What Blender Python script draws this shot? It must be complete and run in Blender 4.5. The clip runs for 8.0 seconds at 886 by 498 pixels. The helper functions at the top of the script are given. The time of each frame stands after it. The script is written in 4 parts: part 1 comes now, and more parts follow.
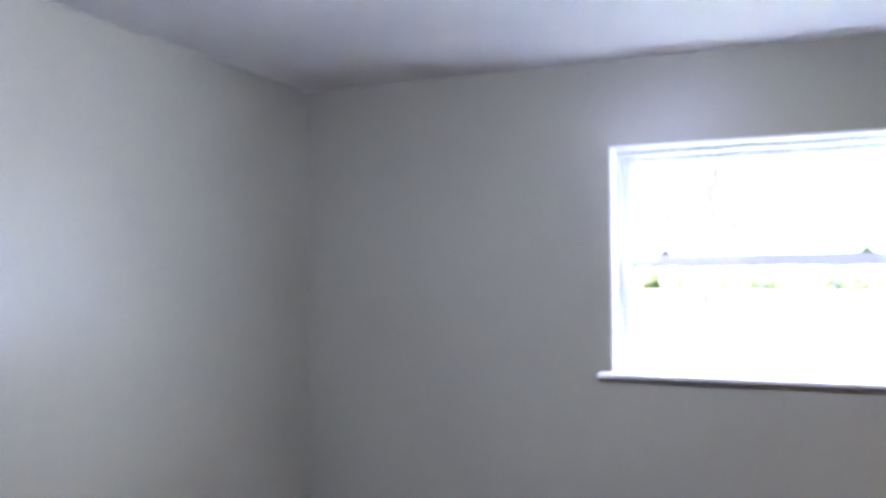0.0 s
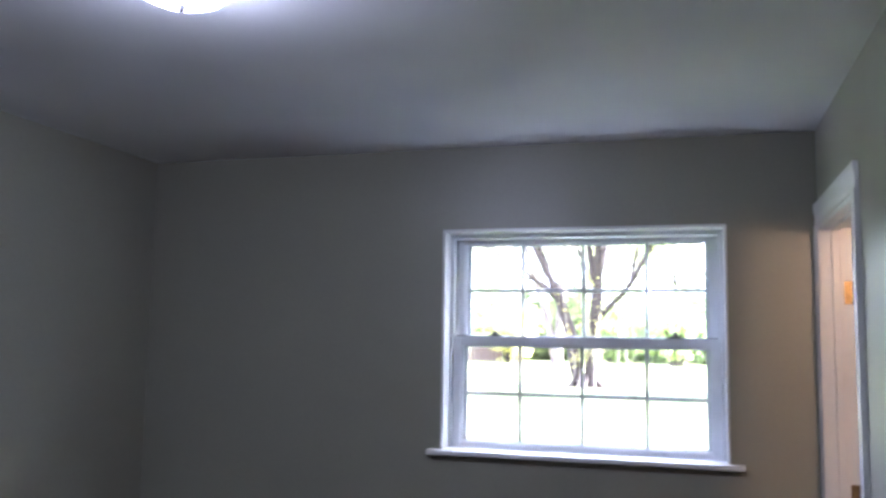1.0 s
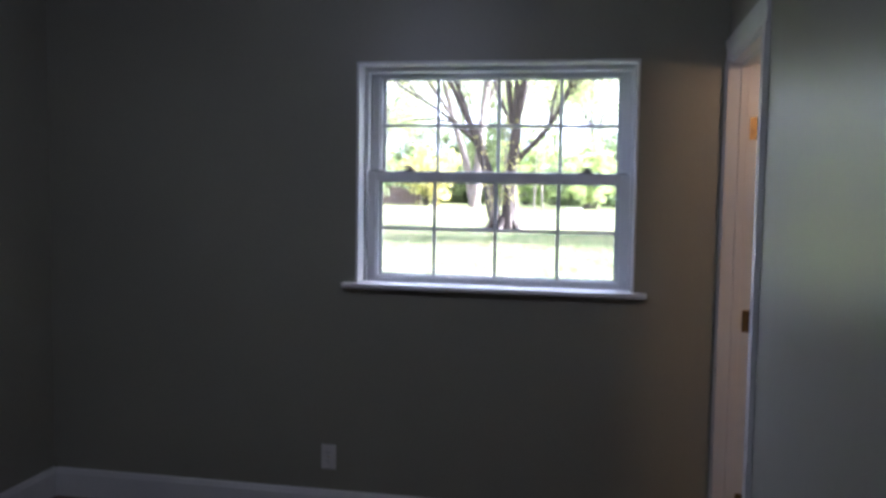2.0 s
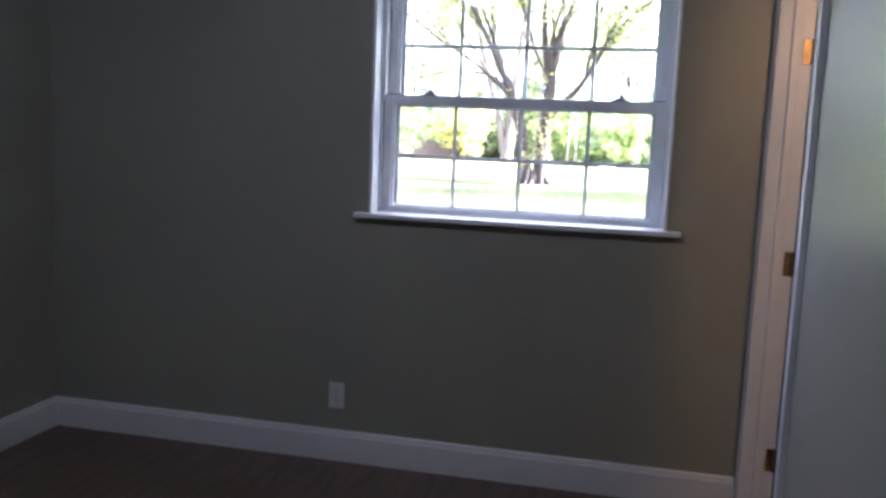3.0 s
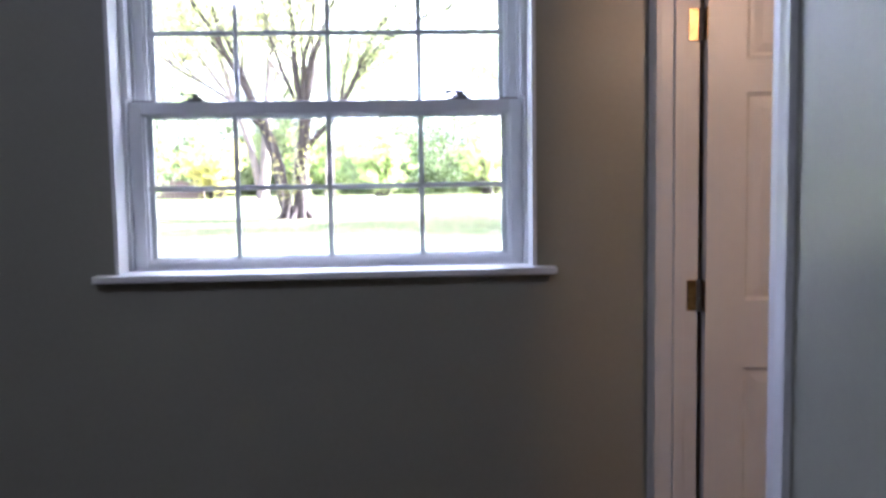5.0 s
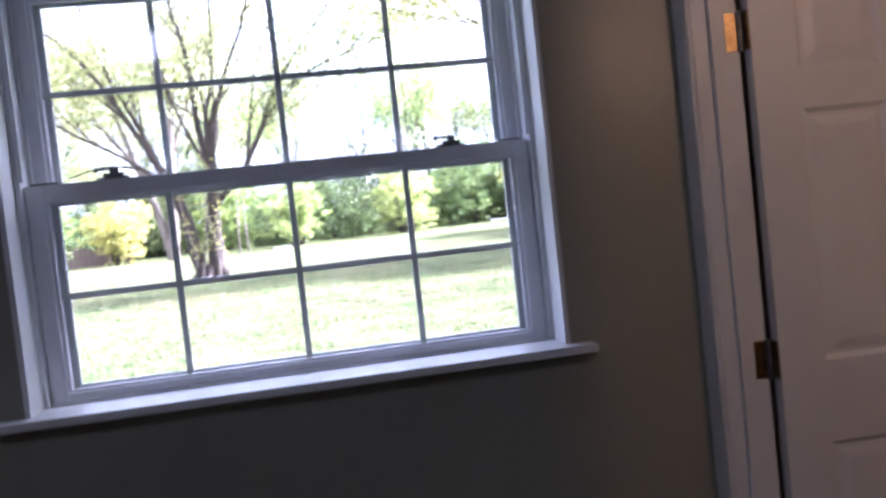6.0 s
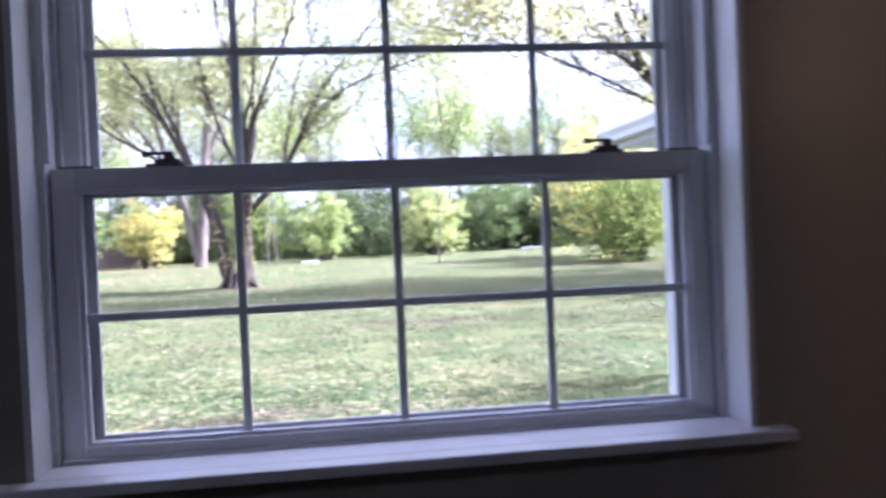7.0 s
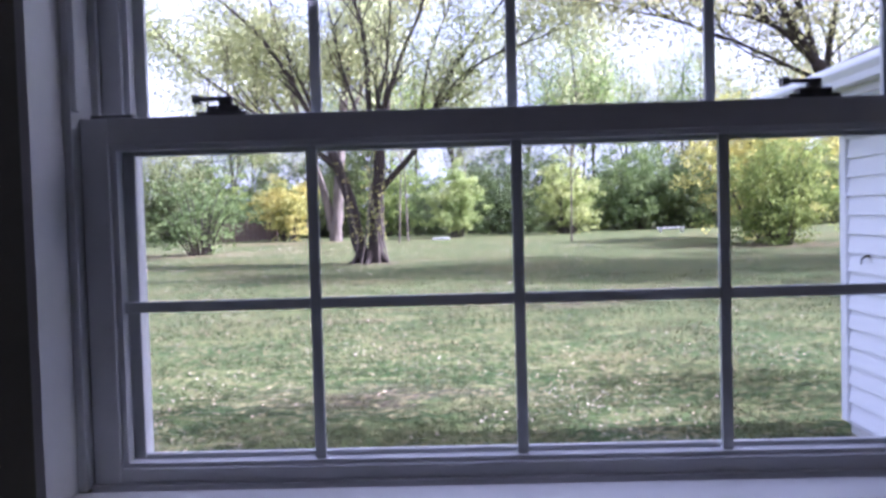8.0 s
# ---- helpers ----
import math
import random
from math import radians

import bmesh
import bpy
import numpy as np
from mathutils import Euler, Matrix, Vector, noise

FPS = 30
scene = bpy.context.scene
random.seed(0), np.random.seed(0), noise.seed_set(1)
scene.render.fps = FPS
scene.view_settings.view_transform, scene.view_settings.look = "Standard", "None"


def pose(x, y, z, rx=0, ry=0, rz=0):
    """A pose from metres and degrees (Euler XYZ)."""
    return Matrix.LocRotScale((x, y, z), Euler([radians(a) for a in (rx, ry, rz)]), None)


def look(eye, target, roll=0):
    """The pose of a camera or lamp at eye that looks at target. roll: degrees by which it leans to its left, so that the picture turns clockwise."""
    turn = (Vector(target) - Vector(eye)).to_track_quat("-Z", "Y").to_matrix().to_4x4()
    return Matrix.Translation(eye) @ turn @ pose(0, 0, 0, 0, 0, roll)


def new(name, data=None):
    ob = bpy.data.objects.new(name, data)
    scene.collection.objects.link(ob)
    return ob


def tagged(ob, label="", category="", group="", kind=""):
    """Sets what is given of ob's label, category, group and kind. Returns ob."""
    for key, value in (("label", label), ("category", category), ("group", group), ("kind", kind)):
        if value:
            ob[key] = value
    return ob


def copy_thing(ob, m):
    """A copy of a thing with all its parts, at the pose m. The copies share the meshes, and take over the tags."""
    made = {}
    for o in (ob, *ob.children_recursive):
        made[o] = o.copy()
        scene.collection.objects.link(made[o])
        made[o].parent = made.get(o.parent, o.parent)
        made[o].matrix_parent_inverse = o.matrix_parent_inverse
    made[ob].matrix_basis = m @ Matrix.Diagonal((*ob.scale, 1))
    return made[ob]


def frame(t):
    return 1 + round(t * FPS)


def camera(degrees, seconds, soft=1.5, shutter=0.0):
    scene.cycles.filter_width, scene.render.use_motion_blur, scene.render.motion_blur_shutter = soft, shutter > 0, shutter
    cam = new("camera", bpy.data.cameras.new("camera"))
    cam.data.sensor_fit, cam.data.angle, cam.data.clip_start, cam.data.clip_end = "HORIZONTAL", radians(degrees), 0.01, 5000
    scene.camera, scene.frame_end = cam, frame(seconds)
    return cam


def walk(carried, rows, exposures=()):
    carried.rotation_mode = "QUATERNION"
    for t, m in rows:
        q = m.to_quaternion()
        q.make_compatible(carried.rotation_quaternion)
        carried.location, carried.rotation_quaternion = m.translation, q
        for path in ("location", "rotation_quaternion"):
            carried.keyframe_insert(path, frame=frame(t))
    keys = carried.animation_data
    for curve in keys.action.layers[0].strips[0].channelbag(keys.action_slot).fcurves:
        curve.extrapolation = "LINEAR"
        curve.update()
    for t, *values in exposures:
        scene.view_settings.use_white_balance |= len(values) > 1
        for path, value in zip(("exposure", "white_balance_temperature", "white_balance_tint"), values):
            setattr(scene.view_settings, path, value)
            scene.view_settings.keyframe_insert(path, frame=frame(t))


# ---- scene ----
cam = camera(55.0, 8.0, soft=2.9, shutter=0.5)
PATH = [
    (0, (0.167, -3.657, 1.525), (-0.616, -1.818, 1.582), -0.5),
    (0.5, (0.177, -3.643, 1.573), (-0.418, -1.744, 1.77), 0.1),
    (1, (0.461, -3.665, 1.571), (-0.096, -1.756, 1.784), 0.9),
    (1.5, (0.472, -3.647, 1.577), (0.058, -1.691, 1.627), -0.0),
    (2, (0.476, -3.641, 1.533), (0.106, -1.681, 1.384), 0.9),
    (2.2, (0.474, -3.641, 1.513), (0.122, -1.681, 1.329), 1.0),
    (3.3, (0.487, -3.298, 1.379), (0.031, -1.368, 1.121), 2.8),
    (3.5, (0.479, -3.248, 1.371), (0.022, -1.311, 1.173), 3.1),
    (4, (0.352, -3.054, 1.351), (-0.041, -1.1, 1.19), -1.4),
    (4.3, (0.261, -2.883, 1.367), (0.147, -0.899, 1.145), -4.2),
    (4.5, (0.226, -2.791, 1.363), (0.243, -0.808, 1.099), -3.2),
    (5, (0.186, -2.469, 1.36), (0.303, -0.479, 1.191), -0.9),
    (5.2, (0.2, -2.354, 1.366), (0.313, -0.36, 1.223), -1.5),
    (6.3, (-0.077, -1.774, 1.455), (0.305, 0.187, 1.365), -6.3),
    (6.5, (-0.116, -1.676, 1.448), (0.289, 0.28, 1.358), -4.4),
    (7, (-0.121, -1.404, 1.454), (0.143, 0.579, 1.42), -2.5),
    (7.5, (-0.083, -1.143, 1.47), (-0.053, 0.856, 1.434), -0.9),
    (8, (-0.076, -1.025, 1.448), (-0.121, 0.973, 1.373), -1.6),
]
EXPOSURES = [
    (0.0, 7.25, 5000, 32), (0.5, 6.78, 4990, 31), (1.0, 5.52, 5020, 29), (1.5, 4.74, 5080, 28), (2.0, 4.3, 5080, 28), (3.5, 5.05, 5080, 30),
    (5.0, 4.92, 5080, 31), (6.5, 3.34, 4990, 39), (7.5, 2.74, 5000, 42), (8.0, 2.38, 5030, 42),
]
walk(cam, [(t, look(eye, target, roll)) for t, eye, target, roll in PATH], EXPOSURES)

# ---------------------------------------------------------------- light
SUN_DIR = Vector((1.0, -0.005, 0.0)).normalized() * math.cos(radians(41)) + Vector((0, 0, math.sin(radians(41))))
world = bpy.data.worlds.new("sky")
scene.world = world
world.use_nodes = True
_n = world.node_tree.nodes
_sky = _n.new("ShaderNodeTexSky")
_sky.sky_type, _sky.sun_disc = "NISHITA", False
_sky.sun_elevation, _sky.sun_rotation = radians(41), math.atan2(SUN_DIR.x, SUN_DIR.y)
_sky.dust_density, _sky.air_density, _sky.ozone_density = 7.0, 0.6, 0.6
_link = world.node_tree.links.new
_way = _n.new("ShaderNodeTexCoord")
_cloud = _n.new("ShaderNodeTexNoise")
_cloud.inputs["Scale"].default_value, _cloud.inputs["Detail"].default_value = 3.2, 6
_thick = _n.new("ShaderNodeMapRange")
_thick.inputs["From Min"].default_value, _thick.inputs["From Max"].default_value = 0.30, 0.62
_thick.inputs["To Min"].default_value, _thick.inputs["To Max"].default_value = 0.25, 0.95
_mix = _n.new("ShaderNodeMix")
_mix.data_type = "RGBA"
_mix.inputs["B"].default_value = (3.3, 3.3, 3.35, 1)      # thin bright cloud over the blue
_link(_way.outputs["Generated"], _cloud.inputs["Vector"])
_link(_cloud.outputs[0], _thick.inputs["Value"])
_link(_thick.outputs[0], _mix.inputs["Factor"])
_link(_sky.outputs[0], _mix.inputs["A"])
_link(_mix.outputs["Result"], _n["Background"].inputs[0])
_n["Background"].inputs[1].default_value = 0.12
sun_data = bpy.data.lights.new("sun", "SUN")
sun_data.energy, sun_data.angle, sun_data.color = 4.6, radians(0.7), (1.0, 0.95, 0.86)
sun = new("sun", sun_data)
sun.matrix_world = look(SUN_DIR * 60, (0, 0, 0))
DOME_GLOW, SCONCE_GLOW = 1.5, 2.9


# ---------------------------------------------------------------- materials
def material(name, base, rough=0.6, metal=0.0, second=None, scale=8.0, amount=1.0, bump=0.0, bump_scale=120.0, spec=0.5,
             fine=None, stretch=(1, 1, 1), island=0.0, glow=None, through_leaf=0.0):
    """Principled surface: a broad and a fine variation of colour, roughness variation and relief."""
    m = bpy.data.materials.new(name)
    m.use_nodes = True
    t = m.node_tree
    n, link = t.nodes, t.links.new
    b = n["Principled BSDF"]
    b.inputs["Roughness"].default_value, b.inputs["Metallic"].default_value = rough, metal
    b.inputs["Specular IOR Level"].default_value = spec
    co = n.new("ShaderNodeTexCoord")
    mp = n.new("ShaderNodeMapping")
    mp.inputs["Scale"].default_value = stretch
    link(co.outputs["Object"], mp.inputs[0])
    second = second or tuple(c * 0.88 for c in base)
    broad = n.new("ShaderNodeTexNoise")
    broad.inputs["Scale"].default_value, broad.inputs["Detail"].default_value = scale, 5
    link(mp.outputs[0], broad.inputs["Vector"])
    ramp = n.new("ShaderNodeValToRGB")
    ramp.color_ramp.elements[0].position, ramp.color_ramp.elements[1].position = 0.32, 0.68
    ramp.color_ramp.elements[0].color, ramp.color_ramp.elements[1].color = (*second, 1), (*base, 1)
    link(broad.outputs[0], ramp.inputs[0])
    out = ramp.outputs[0]
    if fine:
        grain = n.new("ShaderNodeTexNoise")
        grain.inputs["Scale"].default_value, grain.inputs["Detail"].default_value = fine, 3
        link(mp.outputs[0], grain.inputs["Vector"])
        mx = n.new("ShaderNodeMix")
        mx.data_type, mx.blend_type = "RGBA", "OVERLAY"
        mx.inputs["Factor"].default_value = 0.45 * amount
        link(out, mx.inputs["A"])
        link(grain.outputs[0], mx.inputs["B"])
        out = mx.outputs["Result"]
    if island:
        geo = n.new("ShaderNodeNewGeometry")
        hs = n.new("ShaderNodeHueSaturation")
        mr = n.new("ShaderNodeMapRange")
        mr.inputs["To Min"].default_value, mr.inputs["To Max"].default_value = 1 - island, 1 + island
        link(geo.outputs["Random Per Island"], mr.inputs["Value"])
        link(mr.outputs[0], hs.inputs["Value"])
        info = n.new("ShaderNodeObjectInfo")
        hue = n.new("ShaderNodeMapRange")
        hue.inputs["To Min"].default_value, hue.inputs["To Max"].default_value = 0.475, 0.508
        link(info.outputs["Random"], hue.inputs["Value"])
        link(hue.outputs[0], hs.inputs["Hue"])
        link(out, hs.inputs["Color"])
        out = hs.outputs[0]
    link(out, b.inputs["Base Color"])
    if bump:
        nb = n.new("ShaderNodeTexNoise")
        nb.inputs["Scale"].default_value, nb.inputs["Detail"].default_value = bump_scale, 4
        link(mp.outputs[0], nb.inputs["Vector"])
        bp = n.new("ShaderNodeBump")
        bp.inputs["Strength"].default_value, bp.inputs["Distance"].default_value = bump, 0.004
        link(nb.outputs[0], bp.inputs["Height"])
        link(bp.outputs[0], b.inputs["Normal"])
    if glow:
        b.inputs["Emission Color"].default_value = (*glow[0], 1)
        b.inputs["Emission Strength"].default_value = glow[1]
    if through_leaf:
        b.inputs["Specular IOR Level"].default_value = 0.2
        tr = n.new("ShaderNodeBsdfTranslucent")
        link(out, tr.inputs[0])
        ms = n.new("ShaderNodeMixShader")
        ms.inputs[0].default_value = through_leaf
        link(b.outputs[0], ms.inputs[1])
        link(tr.outputs[0], ms.inputs[2])
        link(ms.outputs[0], n["Material Output"].inputs[0])
    return m


def glass_material():
    m = bpy.data.materials.new("window glass")
    m.use_nodes = True
    n, link = m.node_tree.nodes, m.node_tree.links.new
    clear, gloss, mix, edge, power, gain = (n.new("ShaderNode" + k) for k in ("BsdfTransparent", "BsdfGlossy", "MixShader", "LayerWeight", "Math", "Math"))
    clear.inputs[0].default_value = (0.965, 0.975, 0.97, 1)
    gloss.inputs["Roughness"].default_value = 0.02
    edge.inputs[0].default_value = 0.5
    power.operation, gain.operation = "POWER", "MULTIPLY_ADD"
    power.inputs[1].default_value = 5.0
    gain.inputs[1].default_value, gain.inputs[2].default_value = 0.5, 0.018
    link(edge.outputs["Facing"], power.inputs[0])
    link(power.outputs[0], gain.inputs[0])
    link(gain.outputs[0], mix.inputs[0])
    link(clear.outputs[0], mix.inputs[1])
    link(gloss.outputs[0], mix.inputs[2])
    link(mix.outputs[0], n["Material Output"].inputs[0])
    return m


WALL = material("gray eggshell wall paint", (0.300, 0.294, 0.228), 0.36, second=(0.285, 0.279, 0.217), scale=1.6, fine=60, amount=0.12, bump=0.12, bump_scale=170)
CEIL = material("flat off-white ceiling paint", (0.62, 0.62, 0.615), 0.9, second=(0.58, 0.58, 0.577), scale=2.0, bump=0.2, bump_scale=90)
TRIM = material("white trim enamel", (0.72, 0.72, 0.70), 0.32, second=(0.67, 0.67, 0.655), scale=5, fine=40, amount=0.1, bump=0.05, bump_scale=60)
VINYL = material("white window vinyl", (0.66, 0.67, 0.675), 0.38, second=(0.61, 0.62, 0.625), scale=9, fine=90, amount=0.12)
FLOOR = material("dark brown hardwood", (0.175, 0.122, 0.080), 0.42, second=(0.11, 0.076, 0.05), scale=5, stretch=(6, 0.7, 1), fine=40, bump=0.06, bump_scale=60)
BRASS = material("aged brass", (0.42, 0.28, 0.11), 0.30, metal=1.0, second=(0.20, 0.13, 0.06), scale=60, bump=0.05)
BRONZE = material("dark lock metal", (0.17, 0.165, 0.16), 0.42, metal=0.5, second=(0.10, 0.10, 0.10), scale=50)
PLATE = material("ivory white plastic", (0.74, 0.73, 0.70), 0.35, scale=20)
SLOT = material("dark slot", (0.03, 0.03, 0.03), 0.7, scale=20)
DOME = material("opal glass shade", (0.85, 0.86, 0.88), 0.3, glow=((1.0, 0.98, 0.95), DOME_GLOW))
GLOBE = material("warm opal globe", (0.85, 0.8, 0.7), 0.3, glow=((1.0, 0.60, 0.28), SCONCE_GLOW))
GLASS = glass_material()
SIDING = material("white vinyl siding", (0.78, 0.79, 0.80), 0.5, second=(0.72, 0.73, 0.74), scale=3, fine=50, amount=0.15, bump=0.06, bump_scale=50, stretch=(1, 0.15, 2))
SHINGLE = material("gray roof shingle", (0.13, 0.125, 0.12), 0.9, second=(0.07, 0.07, 0.07), scale=12, fine=90, bump=0.6, bump_scale=60)
BARK = material("gray brown bark", (0.060, 0.042, 0.030), 0.9, second=(0.020, 0.014, 0.010), scale=6, stretch=(3, 3, 0.6), fine=30, bump=0.9, bump_scale=14)
PALE_BARK = material("pale sunlit bark", (0.20, 0.16, 0.125), 0.9, second=(0.075, 0.06, 0.048), scale=3, stretch=(3, 3, 0.5), fine=20, bump=0.8, bump_scale=10)
LEAF = material("yellow green autumn leaf", (0.49, 0.50, 0.24), 0.7, second=(0.34, 0.375, 0.17), scale=0.5, island=0.3, through_leaf=0.78)
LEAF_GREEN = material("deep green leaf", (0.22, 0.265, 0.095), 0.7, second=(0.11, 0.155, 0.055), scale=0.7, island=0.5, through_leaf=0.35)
LEAF_LIME = material("light green leaf", (0.44, 0.50, 0.19), 0.7, second=(0.25, 0.34, 0.11), scale=0.8, island=0.4, through_leaf=0.45)
LEAF_GOLD = material("golden autumn leaf", (0.64, 0.56, 0.17), 0.7, second=(0.42, 0.44, 0.14), scale=0.8, island=0.4, through_leaf=0.45)
LEAF_SHRUB = material("yellowish shrub leaf", (0.31, 0.39, 0.11), 0.7, second=(0.12, 0.20, 0.05), scale=0.9, island=0.45, through_leaf=0.45)
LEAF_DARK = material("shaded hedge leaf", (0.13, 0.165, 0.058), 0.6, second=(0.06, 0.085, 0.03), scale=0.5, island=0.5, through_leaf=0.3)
LITTER = material("fallen dry leaf", (0.52, 0.46, 0.37), 0.7, second=(0.40, 0.29, 0.17), scale=0.9, island=0.55)
BLADE = material("grass blade", (0.085, 0.115, 0.042), 0.7, second=(0.125, 0.122, 0.062), scale=0.35, island=0.3, through_leaf=0.6)
FENCE = material("weathered red brown boards", (0.17, 0.11, 0.085), 0.85, second=(0.10, 0.066, 0.052), scale=4, stretch=(4, 4, 0.5), fine=30)
PAINTED = material("weathered white paint", (0.62, 0.62, 0.60), 0.6, second=(0.48, 0.48, 0.46), scale=6)


def lawn_material():
    """Short autumn grass: green, olive and straw patches, bare soil, and a fine mottle."""
    m = bpy.data.materials.new("autumn lawn")
    m.use_nodes = True
    n, link = m.node_tree.nodes, m.node_tree.links.new
    b = n["Principled BSDF"]
    b.inputs["Roughness"].default_value, b.inputs["Specular IOR Level"].default_value = 0.95, 0.15
    co = n.new("ShaderNodeTexCoord")

    def field(scale, detail, lo, hi, stretch=(1, 1, 1)):
        mp, nz, mr = n.new("ShaderNodeMapping"), n.new("ShaderNodeTexNoise"), n.new("ShaderNodeMapRange")
        mp.inputs["Scale"].default_value = stretch
        nz.inputs["Scale"].default_value, nz.inputs["Detail"].default_value, nz.inputs["Roughness"].default_value = scale, detail, 0.62
        mr.inputs["From Min"].default_value, mr.inputs["From Max"].default_value = lo, hi
        link(co.outputs["Object"], mp.inputs[0])
        link(mp.outputs[0], nz.inputs["Vector"])
        link(nz.outputs[0], mr.inputs["Value"])
        return mr.outputs[0]

    def blend(fac, a, c, kind="MIX"):
        mx = n.new("ShaderNodeMix")
        mx.data_type, mx.blend_type = "RGBA", kind
        link(fac, mx.inputs["Factor"])
        for sock, v in (("A", a), ("B", c)):
            if isinstance(v, tuple):
                mx.inputs[sock].default_value = (*v, 1)
            else:
                link(v, mx.inputs[sock])
        return mx.outputs["Result"]

    col = blend(field(0.6, 6, 0.41, 0.60, (0.8, 1.3, 1)), (0.036, 0.070, 0.017), (0.094, 0.113, 0.036))
    col = blend(field(0.21, 6, 0.53, 0.70, (1, 1.7, 1)), col, (0.140, 0.112, 0.044))
    col = blend(field(0.34, 6, 0.58, 0.70, (0.7, 1.7, 1)), col, (0.080, 0.052, 0.030))
    # worn, leaf-strewn soil under the shrubs and in two hollows of the lawn
    for x, y, rx, ry, tone in ((-11.2, 33.0, 5.0, 3.2, (0.20, 0.135, 0.085)), (12.2, 29.5, 5.5, 2.4, (0.17, 0.11, 0.072)), (-9.5, 43.0, 7.0, 2.5, (0.22, 0.15, 0.09)),
                               (-0.75, 6.3, 1.7, 0.8, (0.085, 0.060, 0.044)), (1.6, 13.2, 1.9, 1.0, (0.085, 0.062, 0.046)), (-2.9, 25.4, 1.7, 1.2, (0.13, 0.09, 0.06))):
        mp, far, mr, wob, lim = (n.new("ShaderNode" + k) for k in ("Mapping", "VectorMath", "MapRange", "Math", "Math"))
        mp.vector_type = "TEXTURE"
        mp.inputs["Location"].default_value, mp.inputs["Scale"].default_value = (x, y, 0), (rx, ry, 50)
        far.operation, wob.operation, lim.operation = "LENGTH", "MULTIPLY", "MULTIPLY"
        mr.inputs["From Min"].default_value, mr.inputs["From Max"].default_value = 1.1, 0.25
        link(co.outputs["Object"], mp.inputs[0])
        link(mp.outputs[0], far.inputs[0])
        link(far.outputs["Value"], mr.inputs["Value"])
        link(mr.outputs[0], wob.inputs[0])
        link(field(1.9, 6, 0.32, 0.52), wob.inputs[1])
        lim.inputs[1].default_value = 0.9
        link(wob.outputs[0], lim.inputs[0])
        col = blend(lim.outputs[0], col, tone)
    col = blend(field(6.0, 5, 0.46, 0.64), col, (0.026, 0.041, 0.010))
    col = blend(field(2.6, 7, 0.52, 0.66, (0.7, 1.4, 1)), col, (0.125, 0.140, 0.050))
    col = blend(field(4.2, 6, 0.55, 0.68, (0.7, 1.2, 1)), col, (0.030, 0.046, 0.014))
    col = blend(field(13.0, 4, 0.53, 0.64), col, (0.23, 0.195, 0.095))
    link(col, b.inputs["Base Color"])
    bp = n.new("ShaderNodeBump")
    bp.inputs["Strength"].default_value, bp.inputs["Distance"].default_value = 1.0, 0.05
    link(field(9.0, 5, 0.3, 0.7), bp.inputs["Height"])
    link(bp.outputs[0], b.inputs["Normal"])
    return m


LAWN = lawn_material()


# ---------------------------------------------------------------- mesh helpers
def put(bm, name, mat, parent=None, label=""):
    me = bpy.data.meshes.new(name)
    bm.to_mesh(me)
    bm.free()
    me.materials.append(mat)
    ob = new(name, me)
    if parent:
        ob.parent = parent
    return tagged(ob, label)


def part(name, bm, mat, parent, label=""):
    return put(bm, name, mat, parent, label)


def add_box(bm, lo, hi, bevel=0.0):
    made = bmesh.ops.create_cube(bm, size=1.0)["verts"]
    lo, hi = Vector(lo), Vector(hi)
    for v in made:
        v.co = Vector(((v.co[i] + 0.5) * (hi[i] - lo[i]) + lo[i] for i in range(3)))
    if bevel:
        edges = list({e for v in made for e in v.link_edges})
        bmesh.ops.bevel(bm, geom=edges, offset=bevel, segments=2, profile=0.6, affect="EDGES")
    return bm


def boxes(*spans, bevel=0.0):
    bm = bmesh.new()
    for lo, hi in spans:
        add_box(bm, lo, hi, bevel)
    return bm


def cyl(p, q, r, r2=None, seg=14, bm=None):
    bm = bm or bmesh.new()
    p, q = Vector(p), Vector(q)
    m = Matrix.Translation((p + q) / 2) @ (q - p).to_track_quat("Z", "Y").to_matrix().to_4x4()
    bmesh.ops.create_cone(bm, cap_ends=True, segments=seg, radius1=r, radius2=r if r2 is None else r2, depth=(q - p).length, matrix=m)
    return bm


def extrude_profile(profile, axis_from, axis_to, place):
    """A closed profile of (a, b) pairs, carried along a straight line; place(a, b, s) gives the point."""
    bm = bmesh.new()
    rings = [[bm.verts.new(place(a, b, s)) for a, b in profile] for s in (axis_from, axis_to)]
    k = len(profile)
    for i in range(k):
        bm.faces.new((rings[0][i], rings[0][(i + 1) % k], rings[1][(i + 1) % k], rings[1][i]))
    bm.faces.new(rings[0])
    bm.faces.new(rings[1][::-1])
    bmesh.ops.recalc_face_normals(bm, faces=bm.faces)
    return bm


def lathe(profile, seg=40, smooth=True):
    """Profile of (radius, height) pairs turned about z."""
    bm = bmesh.new()
    rings = []
    for r, z in profile:
        if r < 1e-5:
            rings.append([bm.verts.new((0, 0, z))])
        else:
            rings.append([bm.verts.new((r * math.cos(2 * math.pi * i / seg), r * math.sin(2 * math.pi * i / seg), z)) for i in range(seg)])
    for a, b in zip(rings, rings[1:]):
        for i in range(seg):
            j = (i + 1) % seg
            f = [a[i % len(a)], a[j % len(a)], b[j % len(b)], b[i % len(b)]]
            f = list(dict.fromkeys(f))
            if len(f) > 2:
                bm.faces.new(f)
    bmesh.ops.recalc_face_normals(bm, faces=bm.faces)
    for f in bm.faces:
        f.smooth = smooth
    return bm


